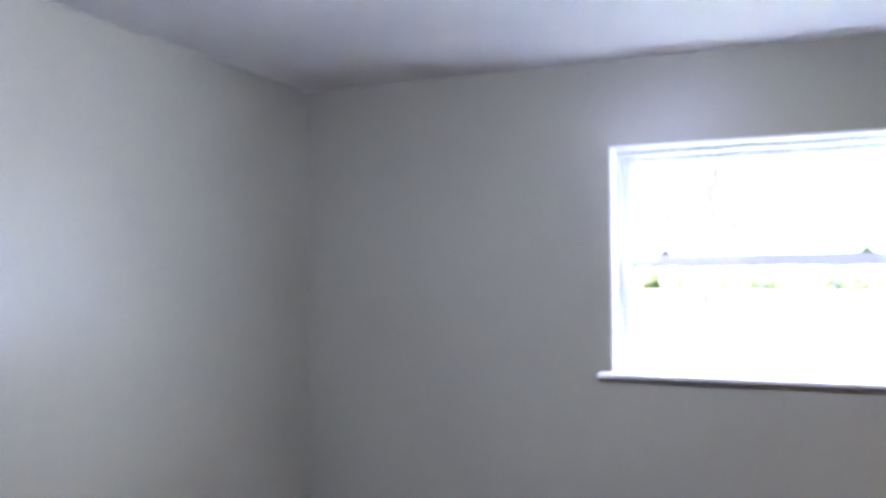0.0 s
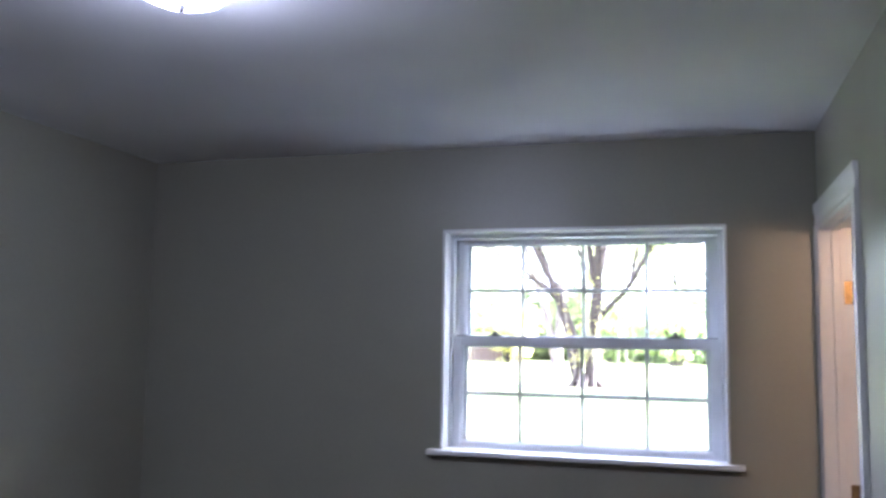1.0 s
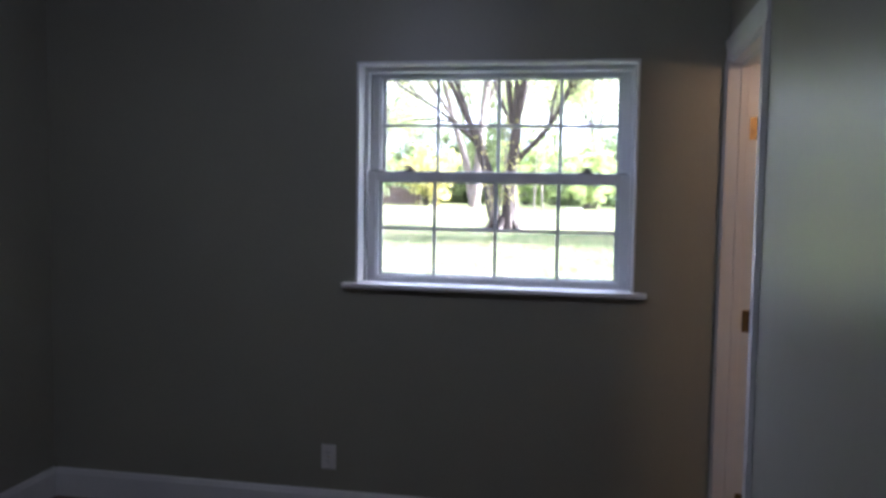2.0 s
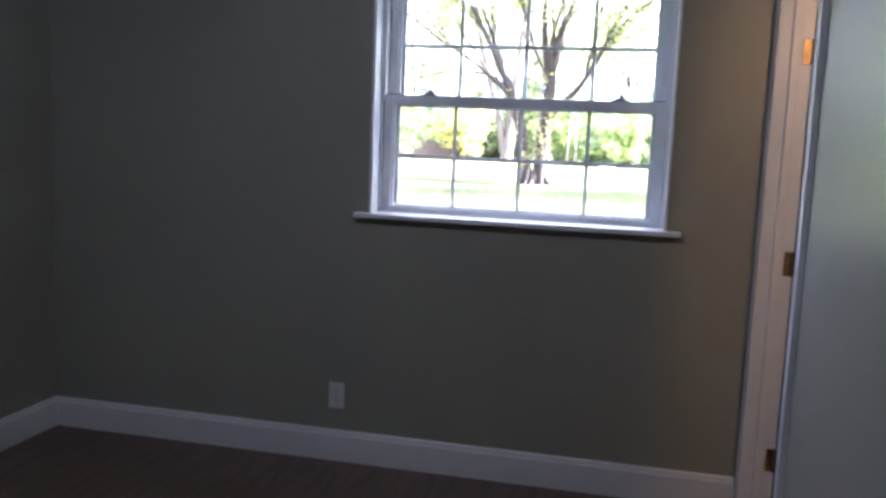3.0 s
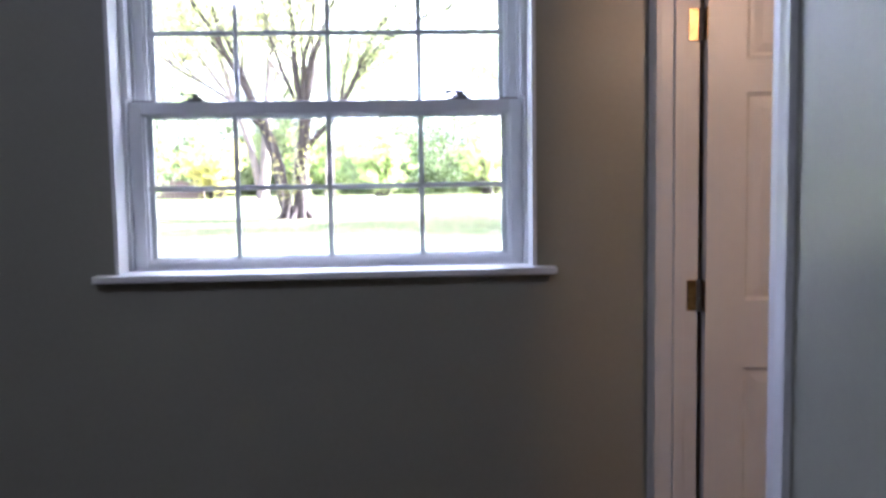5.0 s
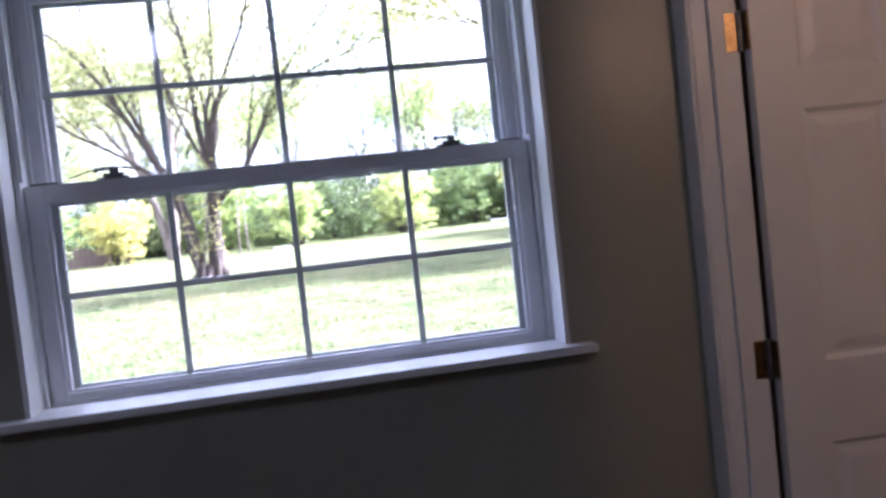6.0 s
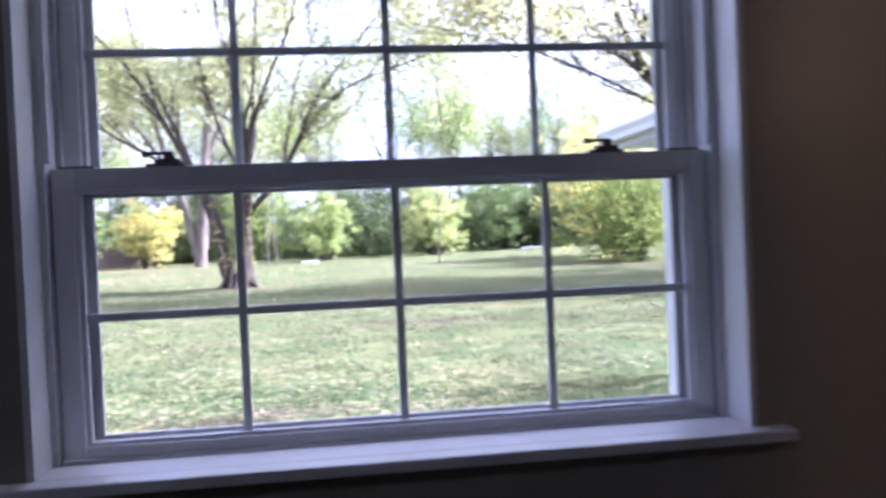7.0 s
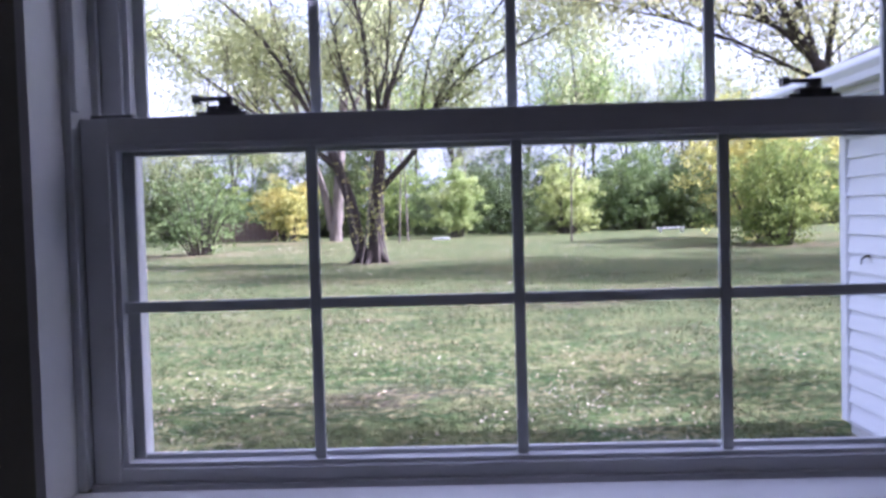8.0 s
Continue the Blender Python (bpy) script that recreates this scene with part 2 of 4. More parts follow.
def empty(name, label, category, place=(0, 0, 0), group="", kind=""):
    ob = new(name)
    ob.location = place
    return tagged(ob, label, category, group, kind)


def structure(name, bm, mat, label, category):
    return tagged(put(bm, name, mat), label, category, kind="structure")


# ---------------------------------------------------------------- the room
XL, XR, YB, H = -2.122, 0.955, -4.20, 2.44        # left and right wall, back wall, ceiling
WT, EXT = 0.11, 0.26                               # inner wall, outer wall thickness
WX, WZ0, WZ1 = 0.607, 1.075, 2.066                 # window opening
DY0, DY1, DZ = -0.812, -0.060, 2.050               # doorway in the right wall
BX = 2.60                                          # far wall of the room beyond the doorway

structure("floor", boxes(((XL - WT, YB - WT, -0.10), (BX + WT, EXT - 0.02, 0.0))), FLOOR, "dark brown hardwood floor with a dull sheen", "floor")
structure("ceiling", boxes(((XL - WT, YB - WT, H), (BX + WT, EXT, H + 0.12))), CEIL, "flat white painted ceiling", "ceiling")
structure("wall_north", boxes(
    ((XL - WT, 0, 0), (-WX, EXT, H)), ((WX, 0, 0), (BX + WT, EXT, H)),
    ((-WX, 0, 0), (WX, EXT, WZ0)), ((-WX, 0, WZ1), (WX, EXT, H))), WALL, "gray painted wall with the window opening", "wall")
structure("wall_west", boxes(((XL - WT, YB - WT, 0), (XL, 0, H))), WALL, "plain gray painted wall", "wall")
structure("wall_south", boxes(((XL, YB - WT, 0), (BX + WT, YB, H))), WALL, "plain gray painted wall", "wall")
structure("wall_east", boxes(
    ((XR, YB, 0), (XR + WT, DY0, H)), ((XR, DY1, 0), (XR + WT, 0, H)), ((XR, DY0, DZ), (XR + WT, DY1, H))),
    WALL, "gray painted wall with a doorway beside the window wall", "wall")
structure("wall_beyond_east", boxes(((BX, YB, 0), (BX + WT, 0, H))), WALL, "plain wall of the room beyond the doorway", "wall")

structure("wall_beyond_south", boxes(((XR + WT, -1.62, 0), (BX, -1.50, H))), WALL, "plain wall of the room beyond the doorway", "wall")

BASE = [(0, 0), (0.015, 0), (0.015, 0.112), (0.011, 0.122), (0.009, 0.132), (0.004, 0.138), (0, 0.138)]
for nm, s0, s1, fn in (
        ("baseboard_north", XL + 0.016, XR, lambda a, b, s: (s, -a, b)),
        ("baseboard_west", YB, -0.0, lambda a, b, s: (XL + a, s, b)),
        ("baseboard_south", XL + 0.016, XR - 0.016, lambda a, b, s: (s, YB + a, b)),
        ("baseboard_east", YB, DY0 - 0.076, lambda a, b, s: (XR - a, s, b))):
    structure(nm, extrude_profile(BASE, s0, s1, fn), TRIM, "white painted baseboard with an eased top edge", "baseboard")

# ---------------------------------------------------------------- the window
window = empty("window_1", "white double-hung vinyl window with grilles, both sashes closed", "window", (0, 0.1, WZ0 + 0.02), kind="structure")
window_inverse = Matrix.Translation(window.location).inverted()


def wpart(name, bm, mat, parent=None, label=""):
    ob = part(name, bm, mat, parent or window, label)
    ob.matrix_parent_inverse = window_inverse
    if parent:
        ob.matrix_parent_inverse = Matrix.Identity(4)
    return ob


FY0, FY1 = 0.086, 0.215
STOOL = WZ0 + 0.020
wpart("jamb_lining", boxes(((-WX, -0.003, STOOL), (-WX + 0.012, FY0, WZ1))), TRIM, label="white painted jamb lining")
wpart("jamb_lining", boxes(((WX - 0.012, -0.003, STOOL), (WX, FY0, WZ1))), TRIM, label="white painted jamb lining")
wpart("head_lining", boxes(((-WX + 0.012, -0.003, WZ1 - 0.012), (WX - 0.012, FY0, WZ1))), TRIM, label="white painted head lining")
wpart("window_sill", boxes(((-0.660, -0.048, WZ0), (0.660, -0.0005, STOOL)), ((-WX, -0.0005, WZ0), (WX, FY0, STOOL)), bevel=0.004), TRIM,
      label="white painted stool with horns past the opening")
wpart("window_frame", boxes(
    ((-WX, FY0, STOOL), (-0.584, FY1, WZ1)), ((0.584, FY0, STOOL), (WX, FY1, WZ1)),
    ((-0.584, FY0, 2.034), (0.584, FY1, WZ1)), ((-0.584, FY0 + 0.012, WZ0), (0.584, FY1 + 0.03, STOOL + 0.004)),
    # parting stops between the tracks
    ((-0.584, 0.150, STOOL), (-0.574, 0.160, 2.034)), ((0.574, 0.150, STOOL), (0.584, 0.160, 2.034)),
    ((-0.584, FY0, 1.60), (-0.576, FY0 + 0.012, 2.034)), ((0.576, FY0, 1.60), (0.584, FY0 + 0.012, 2.034)), bevel=0.0015), VINYL, label="white vinyl main frame")
for sx in (-1, 1):                                 # outer reveal, beyond the tracks
    a, b = sorted((sx * 0.556, sx * (WX - 0.0005)))
    wpart("exterior_jamb", boxes(((a, FY1 + 0.0005, STOOL + 0.004), (b, EXT - 0.002, WZ1 - 0.001)), bevel=0.002), VINYL, label="white outer reveal in daylight")
wpart("exterior_sill", boxes(((-WX, FY1 + 0.03, WZ0), (WX, EXT + 0.03, STOOL - 0.018))), VINYL)


def sash(name, y0, y1, z0, z1, gz0, gz1, bar_z, gx=0.538, label=""):
    ox = 0.582
    ym = (y0 + y1) / 2
    top = wpart(name, boxes(
        ((-ox, y0, z0), (-gx - 0.008, y1, z1)), ((gx + 0.008, y0, z0), (ox, y1, z1)),
        ((-gx - 0.008, y0, z0), (gx + 0.008, y1, gz0 - 0.006)), ((-gx - 0.008, y0, gz1 + 0.006), (gx + 0.008, y1, z1)), bevel=0.002), VINYL, label=label)
    # glazing bead, a narrow stepped lip round the glass
    wpart("glazing_bead", boxes(
        ((-gx - 0.008, y0 + 0.008, gz0 - 0.006), (-gx, y1 - 0.004, gz1 + 0.006)), ((gx, y0 + 0.008, gz0 - 0.006), (gx + 0.008, y1 - 0.004, gz1 + 0.006)),
        ((-gx, y0 + 0.008, gz0 - 0.006), (gx, y1 - 0.004, gz0)), ((-gx, y0 + 0.008, gz1), (gx, y1 - 0.004, gz1 + 0.006))), VINYL, top)
    fx = gx - 0.016
    wpart("glazing_flange", boxes(
        ((-gx, y1 - 0.010, gz0), (-fx, y1, gz1)), ((fx, y1 - 0.010, gz0), (gx, y1, gz1)),
        ((-fx, y1 - 0.010, gz0), (fx, y1, gz0 + 0.007)), ((-fx, y1 - 0.010, gz1 - 0.007), (fx, y1, gz1)), bevel=0.002), VINYL, top)
    for i in (-1, 0, 1):
        x = i * 0.2765
        wpart("grille_bar", boxes(((x - 0.0075, ym - 0.004, gz0), (x + 0.0075, ym + 0.0035, gz1)), bevel=0.0015), VINYL, top)
    for a, b in ((-gx, -0.284), (-0.269, -0.0075), (0.0075, 0.269), (0.284, gx)):
        wpart("grille_bar", boxes(((a, ym - 0.004, bar_z - 0.0075), (b, ym + 0.004, bar_z + 0.0075)), bevel=0.0015), VINYL, top)
    for y in (ym - 0.0075, ym + 0.005):            # the grille lies between two panes
        pane = wpart("pane", boxes(((-gx + 0.0005, y, gz0 + 0.0005), (gx - 0.0005, y + 0.003, gz1 - 0.0005))), GLASS, top, "clear glass pane")
        pane.visible_shadow = False
    return top


lower = sash("lower_sash", 0.106, 0.146, STOOL + 0.003, 1.592, 1.124, 1.549, 1.336, label="white lower sash with sash locks on its top rail")
upper = sash("upper_sash", 0.163, 0.203, 1.552, 2.036, 1.590, 2.013, 1.802, label="white upper sash behind the lower one")
for sx in (-0.394, 0.394):
    lock = wpart("sash_lock", boxes(((sx - 0.034, 0.112, 1.5915), (sx + 0.034, 0.140, 1.598)), ((sx - 0.020, 0.114, 1.598), (sx + 0.024, 0.138, 1.606)), bevel=0.002),
                 BRONZE, lower, "dark metal cam lock")
    bm = cyl((sx + 0.004, 0.126, 1.606), (sx + 0.004, 0.126, 1.618), 0.010)
    add_box(bm, (sx - 0.036, 0.120, 1.613), (sx + 0.010, 0.131, 1.619), 0.0015)
    add_box(bm, (sx - 0.040, 0.117, 1.610), (sx - 0.031, 0.134, 1.621), 0.0015)
    wpart("lever", bm, BRONZE, lower)
for sx in (-1, 1):
    a, b = sorted((sx * 0.512, sx * 0.570))
    wpart("tilt_latch", boxes(((a, 0.112, 1.5915), (b, 0.134, 1.597)), bevel=0.0015), BRONZE, lower)

# ---------------------------------------------------------------- the doorway and its open door
frame_1 = empty("door_frame", "white painted door jamb and casing round the doorway", "door frame", (XR, DY1, 0), kind="structure")


def fpart(name, bm, mat, label=""):
    ob = part(name, bm, mat, frame_1, label)
    ob.matrix_parent_inverse = Matrix.Translation(frame_1.location).inverted()
    return ob


CW = 0.057
CAS = [(0, 0), (0, 0.010), (0.006, 0.013), (0.020, 0.011), (0.030, 0.013), (0.046, 0.017), (CW, 0.017), (CW, 0)]   # from the inner edge outward
WIDE = [(a * 1.47, b) for a, b in CAS]             # full width, where no corner cuts it
JT = 0.018
fpart("jamb", boxes(((XR - 0.002, DY1 - JT + 0.016, 0), (XR + WT + 0.002, DY1 + 0.0005, DZ)), bevel=0.001), TRIM)
fpart("jamb", boxes(((XR - 0.002, DY0, 0), (XR + WT + 0.002, DY0 + JT, DZ)), bevel=0.001), TRIM)
fpart("head_jamb", boxes(((XR - 0.002, DY0 + JT, DZ - JT), (XR + WT + 0.002, DY1 - 0.002, DZ)), bevel=0.001), TRIM)
SX0, SX1 = XR + 0.038, XR + 0.068
fpart("door_stop", boxes(((SX0, DY1 - 0.014, 0), (SX1, DY1 - 0.002, DZ - JT)), bevel=0.002), TRIM)
fpart("door_stop", boxes(((SX0, DY0 + JT, 0), (SX1, DY0 + JT + 0.012, DZ - JT)), bevel=0.002), TRIM)
fpart("door_stop", boxes(((SX0, DY0 + JT + 0.012, DZ - JT - 0.012), (SX1, DY1 - 0.014, DZ - JT)), bevel=0.002), TRIM)
fpart("casing", extrude_profile(CAS, 0, DZ - 0.001, lambda a, b, s: (XR - b, DY1 + 0.002 + a, s)), TRIM)
fpart("casing", extrude_profile(WIDE, 0, DZ - 0.001, lambda a, b, s: (XR - b, DY0 + 0.012 - a, s)), TRIM)
fpart("head_casing", extrude_profile(WIDE, DY0 + 0.012 - CW * 1.47, DY1 + 0.002 + CW, lambda a, b, s: (XR - b - 0.0005, s, DZ - 0.001 + a)), TRIM)
# casing on the other side of the wall
fpart("casing", extrude_profile(CAS, 0, DZ - 0.001, lambda a, b, s: (XR + WT + b, DY0 + 0.012 - a, s)), TRIM)
fpart("head_casing", extrude_profile(CAS, DY0 + 0.012 - CW, DY1 + 0.050, lambda a, b, s: (XR + WT + b, s, DZ - 0.001 + a)), TRIM)

# six-panel door, swung open into the next room
KX, KY = XR + WT + 0.006, DY1 - 0.004              # hinge pin
door = empty("panel_door", "white six-panel door standing open into the next room", "door", (KX, KY, 0))
DW, DH, DT = 0.730, 2.025, 0.035
PX = [(0.118, 0.325), (0.408, 0.615)]
PZ = [(0.235, 0.798), (0.992, 1.585), (1.675, 1.915)]


def panel_door_slab():
    """Slab with raised panels sunk into both faces: x along the width, y through, z up; hinge edge at x = 0."""
    bm = bmesh.new()
    xs = sorted({0.008, DW, *(v for p in PX for v in p)})
    zs = sorted({0.012, DH, *(v for p in PZ for v in p)})
    for y, sgn in ((-DT, -1), (0.0, 1)):
        for x0, x1 in zip(xs, xs[1:]):
            for z0, z1 in zip(zs, zs[1:]):
                if (x0, x1) in PX and (z0, z1) in PZ:
                    loops = [(0.0, 0.0), (0.012, 0.009), (0.022, 0.009), (0.045, 0.003)]
                    rings = []
                    for inset, deep in loops:
                        yy = y - sgn * deep
                        rings.append([bm.verts.new(c) for c in ((x0 + inset, yy, z0 + inset), (x1 - inset, yy, z0 + inset), (x1 - inset, yy, z1 - inset), (x0 + inset, yy, z1 - inset))])
                    for a, b in zip(rings, rings[1:]):
                        for i in range(4):
                            bm.faces.new((a[i], a[(i + 1) % 4], b[(i + 1) % 4], b[i]))
                    bm.faces.new(rings[-1])
                else:
                    bm.faces.new([bm.verts.new(c) for c in ((x0, y, z0), (x1, y, z0), (x1, y, z1), (x0, y, z1))])
    X0, X1, Z0, Z1 = 0.008, DW, 0.012, DH
    for quad in (((X0, -DT, Z0), (X0, 0, Z0), (X0, 0, Z1), (X0, -DT, Z1)), ((X1, -DT, Z0), (X1, 0, Z0), (X1, 0, Z1), (X1, -DT, Z1)),
                 ((X0, -DT, Z0), (X1, -DT, Z0), (X1, 0, Z0), (X0, 0, Z0)), ((X0, -DT, Z1), (X1, -DT, Z1), (X1, 0, Z1), (X0, 0, Z1))):
        bm.faces.new([bm.verts.new(c) for c in quad])
    bmesh.ops.remove_doubles(bm, verts=bm.verts, dist=1e-5)
    bmesh.ops.recalc_face_normals(bm, faces=bm.faces)
    return bm


slab = part("door_slab", panel_door_slab(), TRIM, door)
knob = part("door_knob", cyl((DW - 0.06, -DT - 0.05, 0.95), (DW - 0.06, 0.05, 0.95), 0.012), BRASS, door, "brass door knob")
for y in (-DT - 0.05, 0.05):
    bm = bmesh.new()
    bmesh.ops.create_uvsphere(bm, u_segments=16, v_segments=10, radius=0.027, matrix=Matrix.Translation((DW - 0.06, y, 0.95)))
    part("knob_ball", bm, BRASS, knob)
for z in (0.245, 1.005, 1.778):
    # the knuckle's dim light is put into its colour: dark metal for brass
    hinge = part("hinge", cyl((-0.001, -0.003, z - 0.046), (-0.001, -0.003, z + 0.046), 0.008), BRONZE, door, "brass butt hinge, the shade on its knuckle put into a darker metal")
    bm = boxes(((0.0055, -0.032, z - 0.045), (0.0085, -0.002, z + 0.045)), bevel=0.001)
    part("door_leaf", bm, BRASS, hinge)
    bm = boxes(((-0.036, -0.0015, z - 0.045), (-0.003, 0.0025, z + 0.045)), bevel=0.001)
    part("jamb_leaf", bm, BRASS, hinge)
door.rotation_euler = (0, 0, radians(-3))

# ---------------------------------------------------------------- fixtures
outlet = empty("wall_outlet", "white duplex electrical outlet plate low on the wall", "outlet", (-0.726, 0, 0.292))
part("cover_plate", boxes(((-0.035, -0.006, -0.0575), (0.035, -0.0002, 0.0575)), bevel=0.003), PLATE, outlet)
for z in (-0.0195, 0.0195):
    sock = part("receptacle", boxes(((-0.017, -0.0085, z - 0.014), (0.017, -0.005, z + 0.014)), bevel=0.002), PLATE, outlet)
    part("slot", boxes(((-0.008, -0.0092, z - 0.005), (-0.006, -0.008, z + 0.006)), ((0.006, -0.0092, z - 0.004), (0.008, -0.008, z + 0.005))), SLOT, sock)
part("screw", cyl((0, -0.0075, 0), (0, -0.005, 0), 0.0035), BRASS, outlet)

LX, LY = -0.635, -2.05
ceiling_light = empty("ceiling_light", "flush opal glass dome ceiling light, switched on", "ceiling light", (LX, LY, H))
part("canopy", lathe([(0, 0), (0.135, 0), (0.140, -0.010), (0.132, -0.022), (0, -0.022)]), TRIM, ceiling_light, "white metal canopy")
part("shade", lathe([(0.120, -0.024), (0.138, -0.026), (0.142, -0.034), (0.139, -0.060), (0.127, -0.088), (0.100, -0.117), (0.060, -0.136), (0.020, -0.143), (0, -0.1435)]),
     DOME, ceiling_light, "glowing opal glass dome")
ceiling_light.scale = (0.95, 0.95, 0.87)
part("finial", lathe([(0, -0.141), (0.012, -0.142), (0.012, -0.148), (0.009, -0.151), (0.009, -0.157), (0.005, -0.160), (0, -0.161)], 16), BRONZE, ceiling_light, "small dark finial")

sconce = empty("wall_lamp", "warm opal globe wall lamp, switched on", "wall lamp", (1.37, -1.50, 2.0))
part("back_plate", cyl((0, 0.02, 0), (0, 0, 0), 0.06, seg=24), BRASS, sconce)
part("arm", cyl((0, 0.09, 0), (0, 0.02, 0), 0.010), BRASS, sconce)
bm = bmesh.new()
bmesh.ops.create_uvsphere(bm, u_segments=24, v_segments=14, radius=0.075, matrix=Matrix.Translation((0, 0.16, 0)))
for f in bm.faces:
    f.smooth = True
part("globe", bm, GLOBE, sconce, "glowing opal globe")


# ---------------------------------------------------------------- the garden
def ground_z(x, y):
    rise = min(max((y - 8) / 42, 0), 1)
    bumps = 0.05 * noise.noise(Vector((x * 0.11, y * 0.11, 0))) + 0.02 * noise.noise(Vector((x * 0.5, y * 0.5, 3)))
    near = min(max((y - 1) / 6, 0), 1)
    return -0.10 + 0.42 * rise * rise * (3 - 2 * rise) + bumps * near


def ground():
    ys = [-60, -20, -6, 0.2] + [0.2 + 0.6 * i for i in range(1, 60)] + [37 + 1.5 * i for i in range(20)] + [70, 85, 110, 160, 260, 500, 1200]
    xs = [-900, -300, -120, -60] + [-40 + 1.0 * i for i in range(81)] + [60, 120, 300, 900]
    verts = [(x, y, ground_z(x, y) if y > 0.2 else -0.14) for y in ys for x in xs]
    k = len(xs)
    faces = [(j * k + i, j * k + i + 1, (j + 1) * k + i + 1, (j + 1) * k + i) for j in range(len(ys) - 1) for i in range(k - 1)]
    me = bpy.data.meshes.new("ground")
    me.from_pydata(verts, [], faces)
    me.materials.append(LAWN)
    for p in me.polygons:
        p.use_smooth = True
    tagged(new("ground", me), "autumn lawn with dry patches and scattered leaves", "lawn", kind="structure")


ground()


def leaf_mesh(name, centres, sizes, mat, parent=None, upright=0.0, seed=1, flat=False):
    """Many small pointed leaves, one diamond with a fold each."""
    rng = np.random.default_rng(seed)
    c = np.asarray(centres, float)
    n = len(c)
    s = np.asarray(sizes, float).reshape(-1, 1)
    d = rng.normal(size=(n, 3))
    d[:, 2] *= 0.12 if flat else 1 - upright
    d /= np.linalg.norm(d, axis=1, keepdims=True)
    e = np.cross(d, np.array((0, 0, 1.0)) + 0.25 * rng.normal(size=(n, 3)) if flat else rng.normal(size=(n, 3)))
    e /= np.linalg.norm(e, axis=1, keepdims=True)
    f = np.cross(d, e)
    v = np.stack([c - d * s * 0.5, c + e * s * 0.32 + f * s * 0.07, c + d * s * 0.5, c - e * s * 0.32 + f * s * 0.07], 1).reshape(-1, 3)
    me = bpy.data.meshes.new(name)
    me.vertices.add(4 * n)
    me.vertices.foreach_set("co", v.ravel())
    idx = np.arange(4 * n).reshape(n, 4)
    me.loops.add(4 * n)
    me.loops.foreach_set("vertex_index", idx.ravel())
    me.polygons.add(n)
    me.polygons.foreach_set("loop_start", np.arange(n) * 4)
    me.update(calc_edges=True)
    me.materials.append(mat)
    ob = new(name, me)
    ob.parent = parent
    return ob


def limb(bm, points, r0, r1, seg=8):
    """A tapered, slightly crooked limb through the points; returns the points along it."""
    pts = [Vector(p) for p in points]
    dense = []
    for i in range(len(pts) - 1):
        p0, p1, p2, p3 = pts[max(i - 1, 0)], pts[i], pts[i + 1], pts[min(i + 2, len(pts) - 1)]
        for k in range(4):
            t = k / 4
            dense.append(0.5 * (2 * p1 + (p2 - p0) * t + (2 * p0 - 5 * p1 + 4 * p2 - p3) * t * t + (3 * p1 - p0 - 3 * p2 + p3) * t ** 3))
    dense.append(pts[-1])
    m = len(dense) - 1
    last, q, d0 = None, None, None
    for i, p in enumerate(dense):
        d = (dense[min(i + 1, m)] - dense[max(i - 1, 0)]).normalized()
        q = d0.rotation_difference(d) @ q if q else d.to_track_quat("Z", "Y")
        d0 = d
        r = r0 + (r1 - r0) * (i / m) ** 0.8
        ring = [bm.verts.new(p + q @ Vector((math.cos(a), math.sin(a), 0)) * r * (1 + 0.14 * math.sin(3 * a + i))) for a in (2 * math.pi * j / seg for j in range(seg))]
        if last:
            for j in range(seg):
                bm.faces.new((last[j], last[(j + 1) % seg], ring[(j + 1) % seg], ring[j])).smooth = True
        last = ring
    bm.faces.new(last)
    return dense


def grow(bm, rng, start, way, length, r, depth, tips):
    """Side branches that fork on until they are twigs; collects the twigs' ends."""
    bend = Vector((rng.gauss(0, 0.18), rng.gauss(0, 0.18), rng.gauss(0.10, 0.12)))
    mid = start + way * length * 0.5
    end = mid + (way + bend).normalized() * length * 0.5
    pts = limb(bm, [start, mid, end], r, r * 0.45, 5 if depth else 4)
    tips.extend(pts[3:])
    if depth:
        for k in range(3):
            s = rng.choice(pts[3:])
            w = (way + bend + Vector((rng.gauss(0, 0.6), rng.gauss(0, 0.6), rng.gauss(0.1, 0.4)))).normalized()
            grow(bm, rng, s, w, length * rng.uniform(0.5, 0.75), r * 0.5, depth - 1, tips)


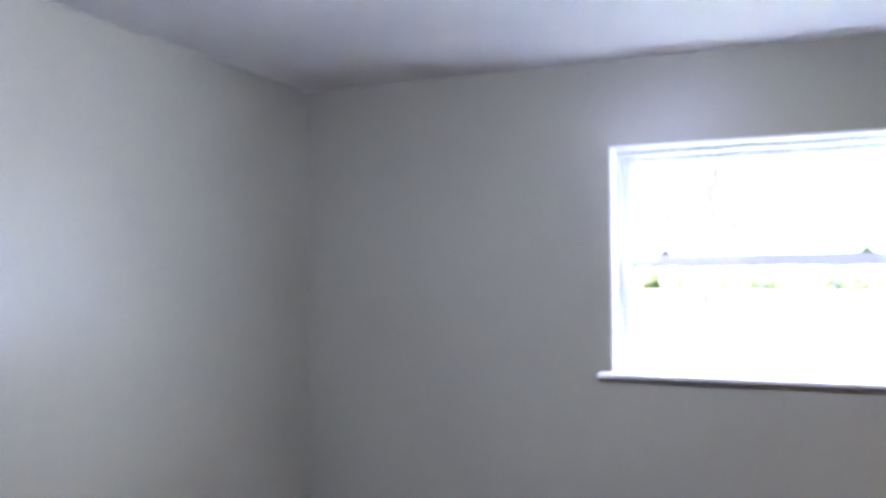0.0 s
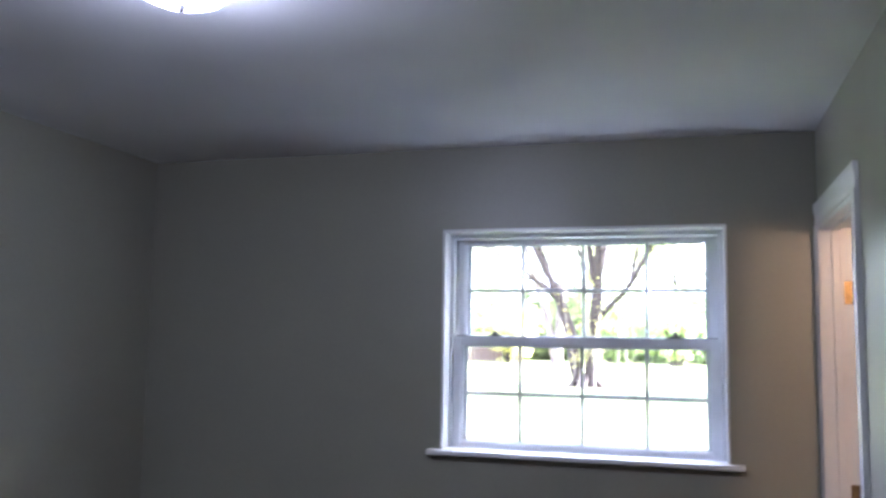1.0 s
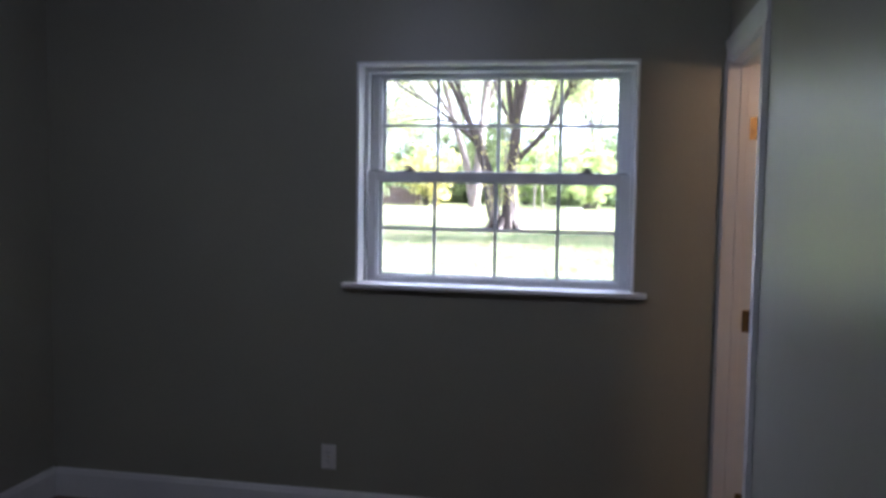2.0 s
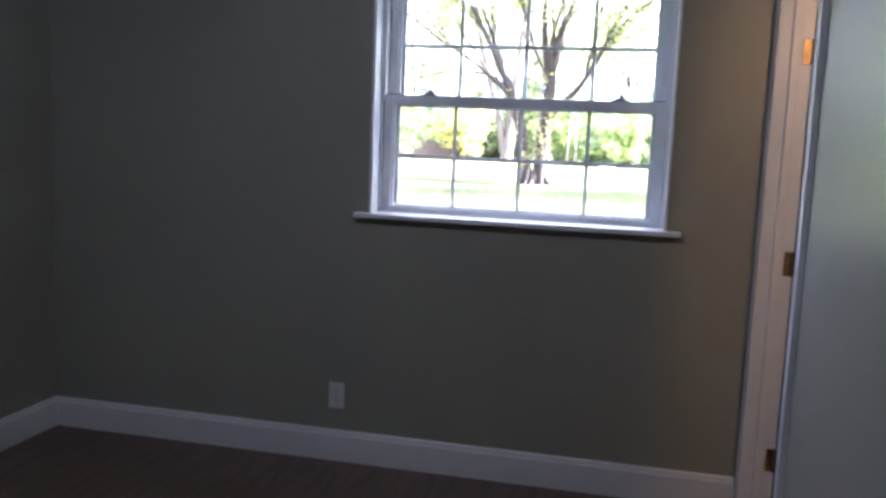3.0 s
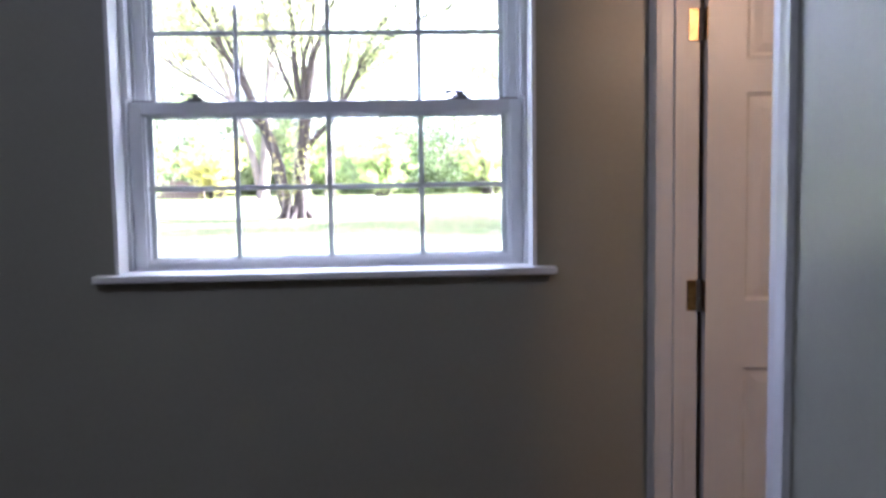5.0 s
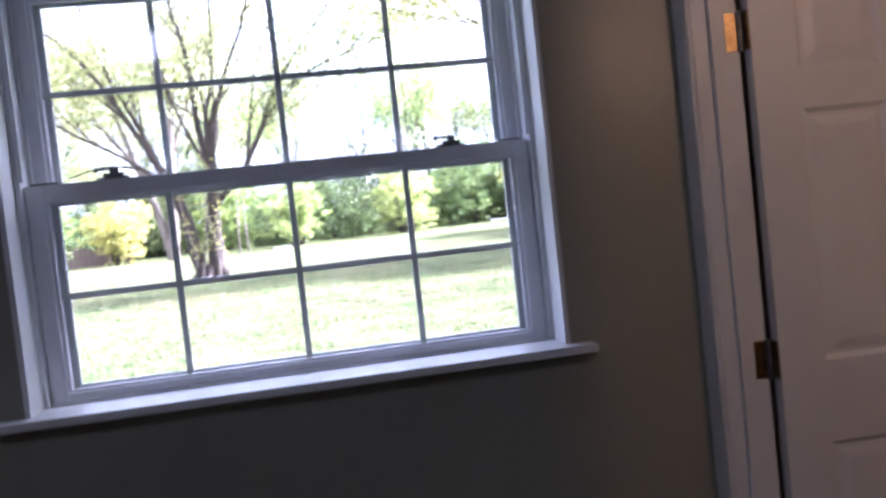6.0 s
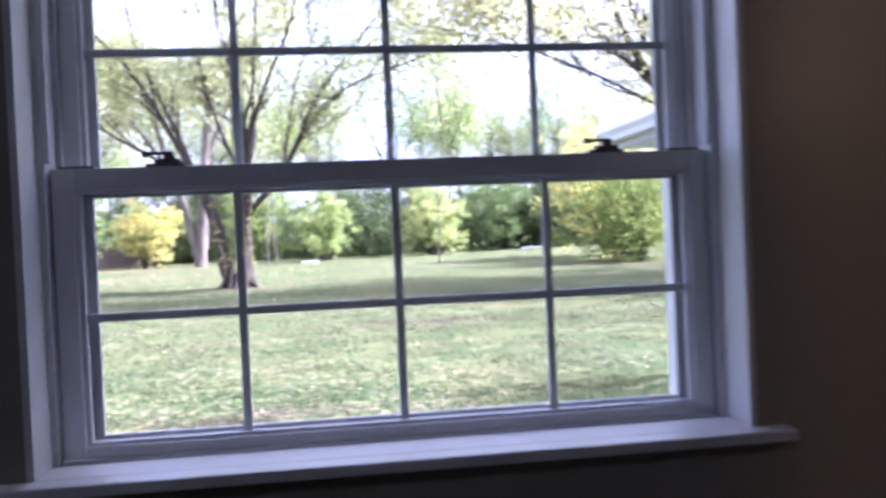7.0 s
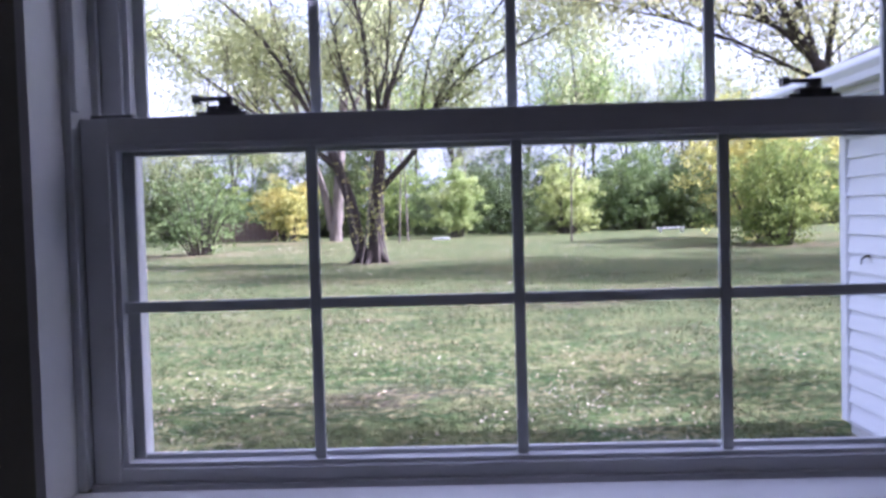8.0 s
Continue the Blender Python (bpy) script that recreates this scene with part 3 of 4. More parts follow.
def tree(name, base, stems, label, mat_leaf, n_leaves, leaf, spread, seed, bark=BARK, sprays=5, reach=1.8, from_z=3.0, drop=0.5):
    """stems: rows of (start radius, end radius, points from the base)."""
    rng = random.Random(seed)
    nrng = np.random.default_rng(seed)
    ob = empty(name, label, "tree", base)
    tips = []
    big, fine = bmesh.new(), bmesh.new()
    for r0, r1, pts in stems:
        slim = 0.72 if pts[0][2] > 1 else 1.0
        line = limb(big, pts, r0 * slim, r1 * slim, 10)
        high = [p for p in line if p.z > from_z]
        for k in range(sprays if high else 0):
            s = rng.choice(high)
            w = ((line[-1] - line[-5]).normalized() + Vector((rng.gauss(0, 0.5), rng.gauss(0, 0.6), rng.uniform(-0.1, 0.5)))).normalized()
            grow(fine, rng, s, w, reach * rng.uniform(0.6, 1.2), 0.035, 2, tips)
        if line[-1].z > 1:
            grow(fine, rng, line[-1], (line[-1] - line[-4]).normalized(), reach, r1 * 0.8, 2, tips)
    part("trunk", big, bark, ob, "forked trunk with rough bark")
    tagged(part("limb", fine, bark, ob, "fine forking branches"), kind="stuff")
    tips = np.array([tuple(p) for p in tips])
    far = np.hypot(tips[:, 0] - tips[:, 0].mean(), tips[:, 1] - tips[:, 1].mean())
    odds = (far + 0.4) ** 1.2
    clump = tips[nrng.choice(len(tips), max(60, n_leaves // 120), p=odds / odds.sum())]
    pick = clump[nrng.integers(0, len(clump), n_leaves)] + nrng.normal(size=(n_leaves, 3)) * spread - np.array((0, 0, drop * spread))
    leaf_mesh("crown", pick, nrng.uniform(0.6, 1.3, n_leaves) * leaf, mat_leaf, ob, seed=seed)
    return ob


def bush(name, base, width, height, label, mat_leaf, n_leaves, leaf, seed, stems=7, from_z=0.12, category="shrub", lobes=11, group="", full=1.0):
    """Arching stems that rise from the ground, each a plume of small leaves, uneven in length."""
    rng = random.Random(seed)
    nrng = np.random.default_rng(seed)
    ob = empty(name, label, category, base, group)
    count = lobes * 5
    a = nrng.uniform(0, 6.283, count)
    out = np.sqrt(nrng.uniform(0.01, 1.0, count)) * 0.5 * width * nrng.uniform(0.8, 1.15, count)
    top = height * np.sqrt(np.clip(1.05 - (out / (width * 0.60)) ** 2, 0.08, 1)) * nrng.uniform(0.66, 1.08, count)
    low = nrng.random(count) < 0.30
    top[low] *= nrng.uniform(0.30, 0.75, int(low.sum()))
    way = np.stack([np.cos(a), np.sin(a)], 1)
    p0 = np.concatenate([way * (out * 0.22)[:, None], np.full((count, 1), -0.05)], 1)
    p1 = np.concatenate([way * (out * 0.50)[:, None], (top * 0.95)[:, None]], 1)
    p2 = np.concatenate([way * out[:, None], (top * nrng.uniform(0.82, 1.05, count))[:, None]], 1)

    def along(who, t):
        t = t[:, None]
        return p0[who] * (1 - t) ** 2 + p1[who] * 2 * t * (1 - t) + p2[who] * t * t

    bm = bmesh.new()
    for k in range(min(stems * 2, count)):
        limb(bm, along(np.full(4, k), np.array((0.0, 0.35, 0.7, 0.98))), 0.012 + 0.008 * height, 0.006, 4)
    part("stem", bm, BARK, ob, "thin woody stems")
    # side twigs on every plume, a tuft of leaves at each
    tufts = max(count * 5, n_leaves // 26)
    who = nrng.integers(0, count, tufts)
    t = from_z + (1.02 - from_z) * nrng.random(tufts) ** 0.75
    slack = (0.030 + 0.085 * (1 - t) ** 0.7)[:, None] * width * full
    mid = along(who, t) + nrng.normal(size=(tufts, 3)) * slack * np.array((1, 1, 0.7))
    which = nrng.integers(0, tufts, n_leaves)
    pts = mid[which] + nrng.normal(size=(n_leaves, 3)) * (0.06 + 0.016 * width) * np.array((1, 1, 0.7))
    pts[:, 2] = np.abs(pts[:, 2]) + 0.02
    leaf_mesh("crown", pts, nrng.uniform(0.55, 1.4, len(pts)) * leaf, mat_leaf, ob, seed=seed)
    return ob


def at(x, y):
    return (x, y, ground_z(x, y))


# the big forked tree: two trunks from one base, a narrow fan of stems above
tree("maple_tree", at(-2.97, 26.0), [
    (0.25, 0.15, [(-0.20, 0, -0.1), (-0.36, 0, 0.5), (-0.57, 0, 1.7), (-0.91, 0, 2.9), (-1.23, 0, 3.6)]),
    (0.14, 0.05, [(-1.2, 0, 3.5), (-1.95, 0, 5.0), (-2.48, 0, 6.0), (-3.44, 0, 7.4), (-4.43, 0, 8.3), (-5.6, 0, 9.4)]),
    (0.12, 0.05, [(-1.15, 0, 3.4), (-1.7, 0.4, 4.8), (-2.1, 0.5, 5.7), (-3.0, 0.7, 8.0), (-3.3, 0.9, 10.0)]),
    (0.10, 0.04, [(-0.9, 0, 2.9), (-2.2, -0.5, 4.0), (-3.6, -1.0, 4.9), (-5.2, -1.4, 6.2)]),
    (0.29, 0.17, [(0.15, 0, -0.1), (0.17, 0, 0.6), (0.22, 0, 1.7), (0.30, 0, 2.7), (0.38, 0, 3.6)]),
    (0.17, 0.06, [(0.32, 0, 3.4), (0.12, 0, 4.4), (0.02, 0, 6.3), (-0.08, -0.1, 7.5), (-0.3, -0.2, 8.4), (-0.4, -0.3, 10.4)]),
    (0.15, 0.05, [(0.38, 0, 3.5), (0.6, 0.1, 5.0), (1.19, 0.2, 6.7), (1.75, 0.3, 7.9), (2.3, 0.4, 9.8)]),
    (0.11, 0.04, [(0.36, 0, 3.5), (0.35, -0.3, 4.8), (0.75, -0.5, 6.4), (0.9, -0.6, 8.4), (1.0, -0.7, 10.0)]),
    (0.10, 0.04, [(0.30, 0, 3.3), (-0.35, 0.4, 4.8), (-0.85, 0.6, 6.4), (-1.3, 0.8, 8.6)]),
    (0.16, 0.05, [(0.28, 0, 2.2), (0.88, -0.1, 2.85), (1.51, -0.2, 3.55), (2.1, -0.2, 4.7), (2.49, -0.2, 5.6), (3.22, -0.3, 6.6), (3.85, -0.4, 7.4), (4.7, -0.5, 8.4)]),
    (0.09, 0.03, [(1.9, -0.2, 4.3), (2.9, -0.6, 5.6), (3.9, -0.9, 6.2), (5.0, -1.0, 6.6)]),
    (0.09, 0.03, [(1.5, -0.2, 3.5), (1.75, 0.3, 5.2), (2.1, 0.6, 6.8), (2.9, 0.8, 8.6)]),
    (0.15, 0.05, [(-0.30, -0.05, 0.45), (-0.48, -0.15, 0.12), (-0.72, -0.3, -0.06)]),
    (0.15, 0.05, [(0.24, -0.05, 0.45), (0.42, -0.2, 0.12), (0.62, -0.35, -0.06)]),
    (0.14, 0.05, [(-0.05, -0.10, 0.35), (-0.05, -0.40, 0.08), (-0.1, -0.8, -0.06)]),
    (0.11, 0.04, [(0.3, 0, 3.4), (0.6, 1.4, 5.2), (0.2, 3.0, 7.0), (-0.6, 4.2, 8.6)]),
    (0.09, 0.03, [(-1.0, 0, 3.1), (-1.9, 0.6, 3.7), (-3.2, 1.2, 3.9), (-4.3, 1.6, 3.7)]),
], "large forked tree with sparse yellow green autumn leaves on the lawn", LEAF, 45000, 0.11, 0.40, 11, sprays=5, reach=2.0, from_z=4.2)

# vines that climb the forked trunks, with a few yellow leaves
big_tree = bpy.data.objects["maple_tree"]
vine_rng = np.random.default_rng(77)
for run in ([(-0.55, -0.34, -0.1), (-0.38, -0.36, 0.7), (-0.62, -0.30, 1.8), (-0.80, -0.26, 3.2)],
            [(-0.30, -0.42, -0.1), (-0.10, -0.38, 0.9), (0.02, -0.32, 2.0), (-0.02, -0.26, 3.8)],
            [(0.30, -0.40, -0.1), (0.24, -0.36, 1.0), (0.08, -0.32, 2.2), (0.16, -0.26, 3.6)],
            [(0.60, -0.30, -0.1), (0.42, -0.32, 0.8), (0.36, -0.28, 1.8), (0.50, -0.24, 2.8)]):
    vine_bm = bmesh.new()
    line = limb(vine_bm, run, 0.036, 0.018, 6)
    vine = part("vine", vine_bm, PALE_BARK, big_tree, "pale woody vine on the trunk")
    spots = np.array([tuple(p) for p in line])
    spots = spots[vine_rng.integers(len(spots) // 3, len(spots), 70)] + vine_rng.normal(size=(70, 3)) * 0.10
    tagged(leaf_mesh("vine_leaf", spots, vine_rng.uniform(0.07, 0.13, 70), LEAF_GOLD, vine, seed=78), kind="stuff")

# tree behind the wing, its limbs reaching over the garden
tree("maple_tree", at(11.0, 21.0), [
    (0.27, 0.16, [(0, 0, -0.1), (-0.5, 0, 2.2), (-1.5, 0, 4.3), (-1.95, 0, 5.1)]),
    (0.11, 0.03, [(-1.9, 0, 5.0), (-2.85, 0, 5.95), (-3.6, 0, 6.3), (-4.4, 0, 6.5), (-6.2, -0.2, 7.2)]),
    (0.09, 0.03, [(-1.7, 0, 4.6), (-2.3, 0, 4.85), (-3.57, 0, 5.5), (-5.28, 0, 6.2), (-6.6, -0.2, 6.5)]),
    (0.12, 0.04, [(-1.9, 0, 5.0), (-2.2, 0.3, 6.6), (-2.9, 0.6, 8.6), (-4.0, 0.8, 10.4)]),
    (0.13, 0.05, [(-1.7, 0, 4.8), (-1.2, 0.4, 7.0), (-0.6, 0.6, 9.0)]),
    (0.07, 0.03, [(-2.85, 0, 5.9), (-3.6, 0.4, 7.0), (-4.6, 0.7, 8.2)]),
    (0.12, 0.05, [(-0.8, 0, 3.0), (0.6, 0.4, 5.2), (2.2, 0.5, 7.4)]),
], "broad tree with long limbs and pale green leaves", LEAF, 34000, 0.11, 0.46, 12, sprays=6, reach=2.3, from_z=4.9)

# unseen copies of that tree, added beyond the wing to shade the lawn
shade_tree = bpy.data.objects["maple_tree.001"]
copy_thing(shade_tree, Matrix.Translation(at(20.0, 20.5)) @ Matrix.Rotation(2.2, 4, "Z") @ Matrix.Scale(1.4, 4))
copy_thing(shade_tree, Matrix.Translation(at(28.0, 23.0)) @ Matrix.Rotation(4.0, 4, "Z") @ Matrix.Scale(1.7, 4))

# one more out of view, added to dapple the nearest grass
copy_thing(shade_tree, Matrix.Translation(at(11.6, 3.0)) @ Matrix.Rotation(2.6, 4, "Z") @ Matrix.Scale(0.95, 4))

# leaning pale trunks further back
tree("lawn_tree", at(-6.95, 45.0), [
    (0.37, 0.20, [(0.05, 0, -0.1), (0.12, 0, 1), (0.25, 0, 2.2), (0.45, 0, 5), (0.9, 0, 9)]),
    (0.26, 0.11, [(-0.15, 0.1, 0.6), (-0.38, 0.2, 2), (-0.85, 0.3, 3.6), (-1.3, 0.3, 5), (-2.4, 0.3, 9)]),
    (0.18, 0.08, [(-0.9, 0.3, 4.5), (-2.6, 0, 7), (-4.5, 0, 9.5)]),
    (0.2, 0.08, [(0.4, 0, 5), (1.6, 0, 8), (3.2, 0, 11)]),
], "leaning twin tree with pale sunlit bark", LEAF, 9000, 0.26, 0.7, 13, bark=PALE_BARK, sprays=5, reach=2.4, from_z=5.0)

# shrubs and small trees
bush("small_tree", at(-10.6, 33.0), 4.4, 4.0, "open gray green shrub with thin trunks on bare soil", LEAF_GREEN, 4500, 0.12, 21, stems=11, from_z=0.22, lobes=10, full=1.3)
bush("golden_shrub", at(-9.9, 47.0), 4.2, 3.9, "golden yellow autumn shrub", LEAF_GOLD, 8000, 0.14, 22, lobes=12)
bush("lime_shrub", at(-0.3, 46.0), 3.6, 4.0, "light green feathery shrub lit by the sun", LEAF_LIME, 8000, 0.14, 23, lobes=10)
bush("lime_shrub", at(5.9, 47.0), 4.4, 4.6, "pale green arching shrub", LEAF_LIME, 9000, 0.14, 24, lobes=11)
bush("green_shrub", at(11.6, 30.5), 5.2, 4.0, "wide green shrub on bare soil", LEAF_SHRUB, 16000, 0.12, 25, stems=12, lobes=15, from_z=0.10)
bush("golden_tree", at(12.9, 35.5), 7.4, 6.8, "tall yellow and green autumn tree", LEAF_GOLD, 15000, 0.15, 26, stems=7, lobes=12, category="tree", from_z=0.3, full=1.5)

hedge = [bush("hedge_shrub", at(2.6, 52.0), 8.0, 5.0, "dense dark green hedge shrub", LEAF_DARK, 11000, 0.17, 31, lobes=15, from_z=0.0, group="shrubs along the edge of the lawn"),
         bush("hedge_shrub", at(10.4, 52.5), 7.0, 5.4, "dense green hedge shrub", LEAF_GREEN, 11000, 0.17, 32, lobes=15, from_z=0.0, group="shrubs along the edge of the lawn"),
         bush("hedge_shrub", at(-4.2, 53.5), 6.0, 5.2, "loose yellow green hedge shrub", LEAF_SHRUB, 9000, 0.16, 33, lobes=12, from_z=0.05, group="shrubs along the edge of the lawn")]
rng = random.Random(5)
for i in range(38):
    x = -38 + i * 2.15 + rng.uniform(-1, 1)
    if min(abs(x - 2.6), abs(x - 10.4), abs(x + 4.2)) < 1.6:
        continue
    y = 53 + rng.uniform(-2.0, 6) + abs(x) * 0.05
    s = rng.uniform(0.6, 1.12)
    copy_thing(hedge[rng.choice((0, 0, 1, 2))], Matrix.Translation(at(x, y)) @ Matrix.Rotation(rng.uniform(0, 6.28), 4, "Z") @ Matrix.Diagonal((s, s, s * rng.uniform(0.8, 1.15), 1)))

for i in range(16):
    x = -40 + i * 5.2 + rng.uniform(-1, 1)
    s = rng.uniform(0.9, 1.25)
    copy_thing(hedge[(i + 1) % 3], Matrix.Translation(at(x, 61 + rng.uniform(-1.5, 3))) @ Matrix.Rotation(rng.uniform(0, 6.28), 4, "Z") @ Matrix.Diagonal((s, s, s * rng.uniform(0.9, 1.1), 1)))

wood = [tree("woodland_tree", at(-16.0, 58.0), [
    (0.15, 0.05, [(0, 0, -0.1), (0.1, 0, 4), (-0.2, 0, 8), (0.2, 0, 13)]),
    (0.10, 0.04, [(0, 0, 5), (1.2, 0, 7.5), (2.0, 0.3, 10)]),
    (0.10, 0.04, [(-0.1, 0, 6), (-1.3, 0.4, 8.5), (-1.8, 0.3, 11)])], "slender woodland tree with thin autumn foliage", LEAF, 6000, 0.19, 0.9, 41, sprays=8, reach=2.2, from_z=3.5),
    tree("woodland_tree", at(8.0, 60.0), [
    (0.13, 0.05, [(0, 0, -0.1), (-0.2, 0, 4), (0.3, 0, 8), (0.1, 0, 12)]),
    (0.08, 0.04, [(0, 0, 4.5), (-1.0, 0, 7), (-1.5, 0.5, 9)]),
    (0.09, 0.04, [(0.2, 0, 6), (1.2, 0.4, 8), (2.0, 0.6, 10)])], "slender woodland tree with yellowing foliage", LEAF_SHRUB, 4500, 0.18, 0.9, 42, sprays=7, reach=2.2, from_z=4.0)]
for i in range(54):
    x = -46 + i * 1.85 + rng.uniform(-1.5, 1.5)
    s = rng.choice((0.55, 0.7, 0.95, 1.1))
    copy_thing(wood[i % 2], Matrix.Translation(at(x, rng.uniform(57, 72))) @ Matrix.Rotation(rng.uniform(0, 6.28), 4, "Z") @ Matrix.Diagonal((s, s, s, 1)))

for x, y, lean in ((-3.1, 40.0, 0.15), (-2.75, 41.5, -0.1), (4.75, 36.5, 0.05)):
    tree("sapling", at(x, y), [(0.045, 0.02, [(0, 0, -0.1), (lean * 0.5, 0, 1.6), (lean, 0.1, 3.4), (lean * 2.2, 0, 5.2)])],
         "thin pale sapling with few leaves", LEAF, 260, 0.13, 0.4, int(y), bark=PALE_BARK, sprays=2, reach=1.0, from_z=2.2)
stone = empty("stone_block", "pale stone block in the grass beside a shrub", "stone", at(-1.15, 43.4))
part("block", boxes(((-0.45, -0.18, -0.05), (0.45, 0.18, 0.11)), bevel=0.03), PAINTED, stone)

# board fence and white bench far off
fence = empty("board_fence", "weathered red brown board fence at the edge of the lawn", "fence", at(-12.6, 48.0))
for i in range(13):
    part("board", boxes(((-1.7 + i * 0.27, -0.015, 0.02), (-1.7 + i * 0.27 + 0.235, 0.015, 1.0 + 0.05 * (i % 3))), bevel=0.004), FENCE, fence)
for x in (-1.72, 0.0, 1.75):
    part("post", boxes(((x, 0.02, -0.1), (x + 0.1, 0.12, 1.3))), FENCE, fence)
bench = empty("garden_bench", "low white painted plank bench at the edge of the lawn", "bench", at(11.05, 44.5))
part("seat", boxes(((-0.7, -0.2, 0.20), (0.7, 0.2, 0.28)), bevel=0.01), PAINTED, bench)
for x in (-0.6, 0.52):
    for y in (-0.18, 0.12):
        part("leg", boxes(((x, y, -0.05), (x + 0.08, y + 0.06, 0.20))), PAINTED, bench)

# ---------------------------------------------------------------- the wing of the house
WXF, WYC, WZT = 2.50, 4.77, 2.06
wing = empty("house_wing", "white vinyl-sided wing of the house with a low eave", "house", (WXF, WYC, 0.0))


def hpart(name, bm, mat, label="", parent=None):
    ob = part(name, bm, mat, parent or wing, label)
    if not parent:
        ob.matrix_parent_inverse = Matrix.Translation(wing.location).inverted()
    return ob


wing_wall = hpart("wall", boxes(((WXF + 0.012, EXT + 0.001, -0.02), (WXF + 7.0, WYC, 2.24))), SIDING, "white siding wall")
hpart("foundation", boxes(((WXF + 0.03, EXT + 0.001, -0.4), (WXF + 7.0, WYC - 0.02, -0.02))), PAINTED, "concrete footing")
hpart("corner_post", boxes(((WXF - 0.022, WYC - 0.075, 0.0), (WXF + 0.075, WYC + 0.012, WZT)), bevel=0.004), SIDING, "white corner post")
EAVE_X, EAVE_Z, OUT = 2.10, 2.215, 0.27
pitch = 0.42
hpart("soffit", boxes(((EAVE_X + 0.01, EXT, WZT), (WXF + 0.012, WYC + OUT, WZT + 0.015))), SIDING, "white soffit")
hpart("fascia", boxes(((EAVE_X - 0.012, EXT, WZT - 0.01), (EAVE_X + 0.01, WYC + OUT, EAVE_Z - 0.02))), PAINTED, "white fascia board")
GUT = [(0, 0), (-0.10, 0), (-0.115, -0.03), (-0.115, -0.045), (-0.09, -0.08), (-0.08, -0.115), (0, -0.115), (0, -0.105), (-0.075, -0.105), (-0.085, -0.075), (-0.106, -0.04), (-0.106, -0.010), (-0.01, -0.01)]
hpart("gutter", extrude_profile([(a, b) for a, b in GUT[1:12]], EXT + 0.3, WYC + OUT, lambda a, b, s: (EAVE_X - 0.013 + a, s, EAVE_Z + b)), SIDING, "white metal gutter")
hpart("roof", extrude_profile([(-0.03, 0.0), (3.9, 3.93 * pitch), (7.8, 0.0), (7.8, 0.10), (3.9, 3.93 * pitch + 0.10), (-0.03, 0.02)], EXT, WYC + OUT,
                              lambda a, b, s: (EAVE_X + a, s, EAVE_Z + b - 0.02)), SHINGLE, "gray shingle roof")
hpart("gable", extrude_profile([(0.3, 0.05), (3.9, 3.55 * pitch + 0.05), (7.4, 0.05)], WYC - 0.05, WYC - 0.001, lambda a, b, s: (EAVE_X + a, s, EAVE_Z + b - 0.1)), SIDING)
hpart("rake_board", extrude_profile([(-0.03, -0.14), (3.9, 3.93 * pitch - 0.14), (3.9, 3.93 * pitch - 0.005), (-0.03, -0.005)], WYC + OUT - 0.02, WYC + OUT + 0.004,
                                    lambda a, b, s: (EAVE_X + a, s, EAVE_Z + b - 0.02)), PAINTED, "white rake board")
hook = empty("hose_hook", "small dark metal hook fixed to the siding", "hook", (WXF - 0.004, 4.42, 1.13))
bm = boxes(((-0.012, -0.03, -0.02), (0.0, 0.03, 0.02)), bevel=0.003)
cyl((-0.006, 0, 0), (-0.07, -0.02, -0.03), 0.012, bm=bm, seg=8)
cyl((-0.07, -0.02, -0.03), (-0.09, -0.05, -0.07), 0.008, bm=bm, seg=8)
part("bracket", bm, BRONZE, hook)
hook.scale = (0.7, 0.7, 0.7)

# lap boards of the wing, each tilted out at its lower edge
COURSE = 0.125
lap = bmesh.new()
for s in (EXT + 0.002, WYC - 0.076):
    for a, b in ((0.0, 0.010), (-0.016, 0.0), (-0.024, 0.0), (-0.024, 0.006), (-0.003, COURSE), (0.0, COURSE)):
        lap.verts.new((a, s, b))
lap.verts.ensure_lookup_table()
for i in range(6):
    j = (i + 1) % 6
    lap.faces.new([lap.verts[k] for k in (i, j, j + 6, i + 6)])
lap.faces.new([lap.verts[k] for k in range(5, -1, -1)])
lap.faces.new([lap.verts[k] for k in range(6, 12)])
bmesh.ops.recalc_face_normals(lap, faces=lap.faces)
lap_mesh = bpy.data.meshes.new("siding_board")
lap.to_mesh(lap_mesh)
lap.free()
lap_mesh.materials.append(SIDING)
for i in range(16):
    ob = new("siding_board", lap_mesh)
    ob.parent = wing_wall
    ob.location = (WXF + 0.0115, 0, 0.01 + i * COURSE)

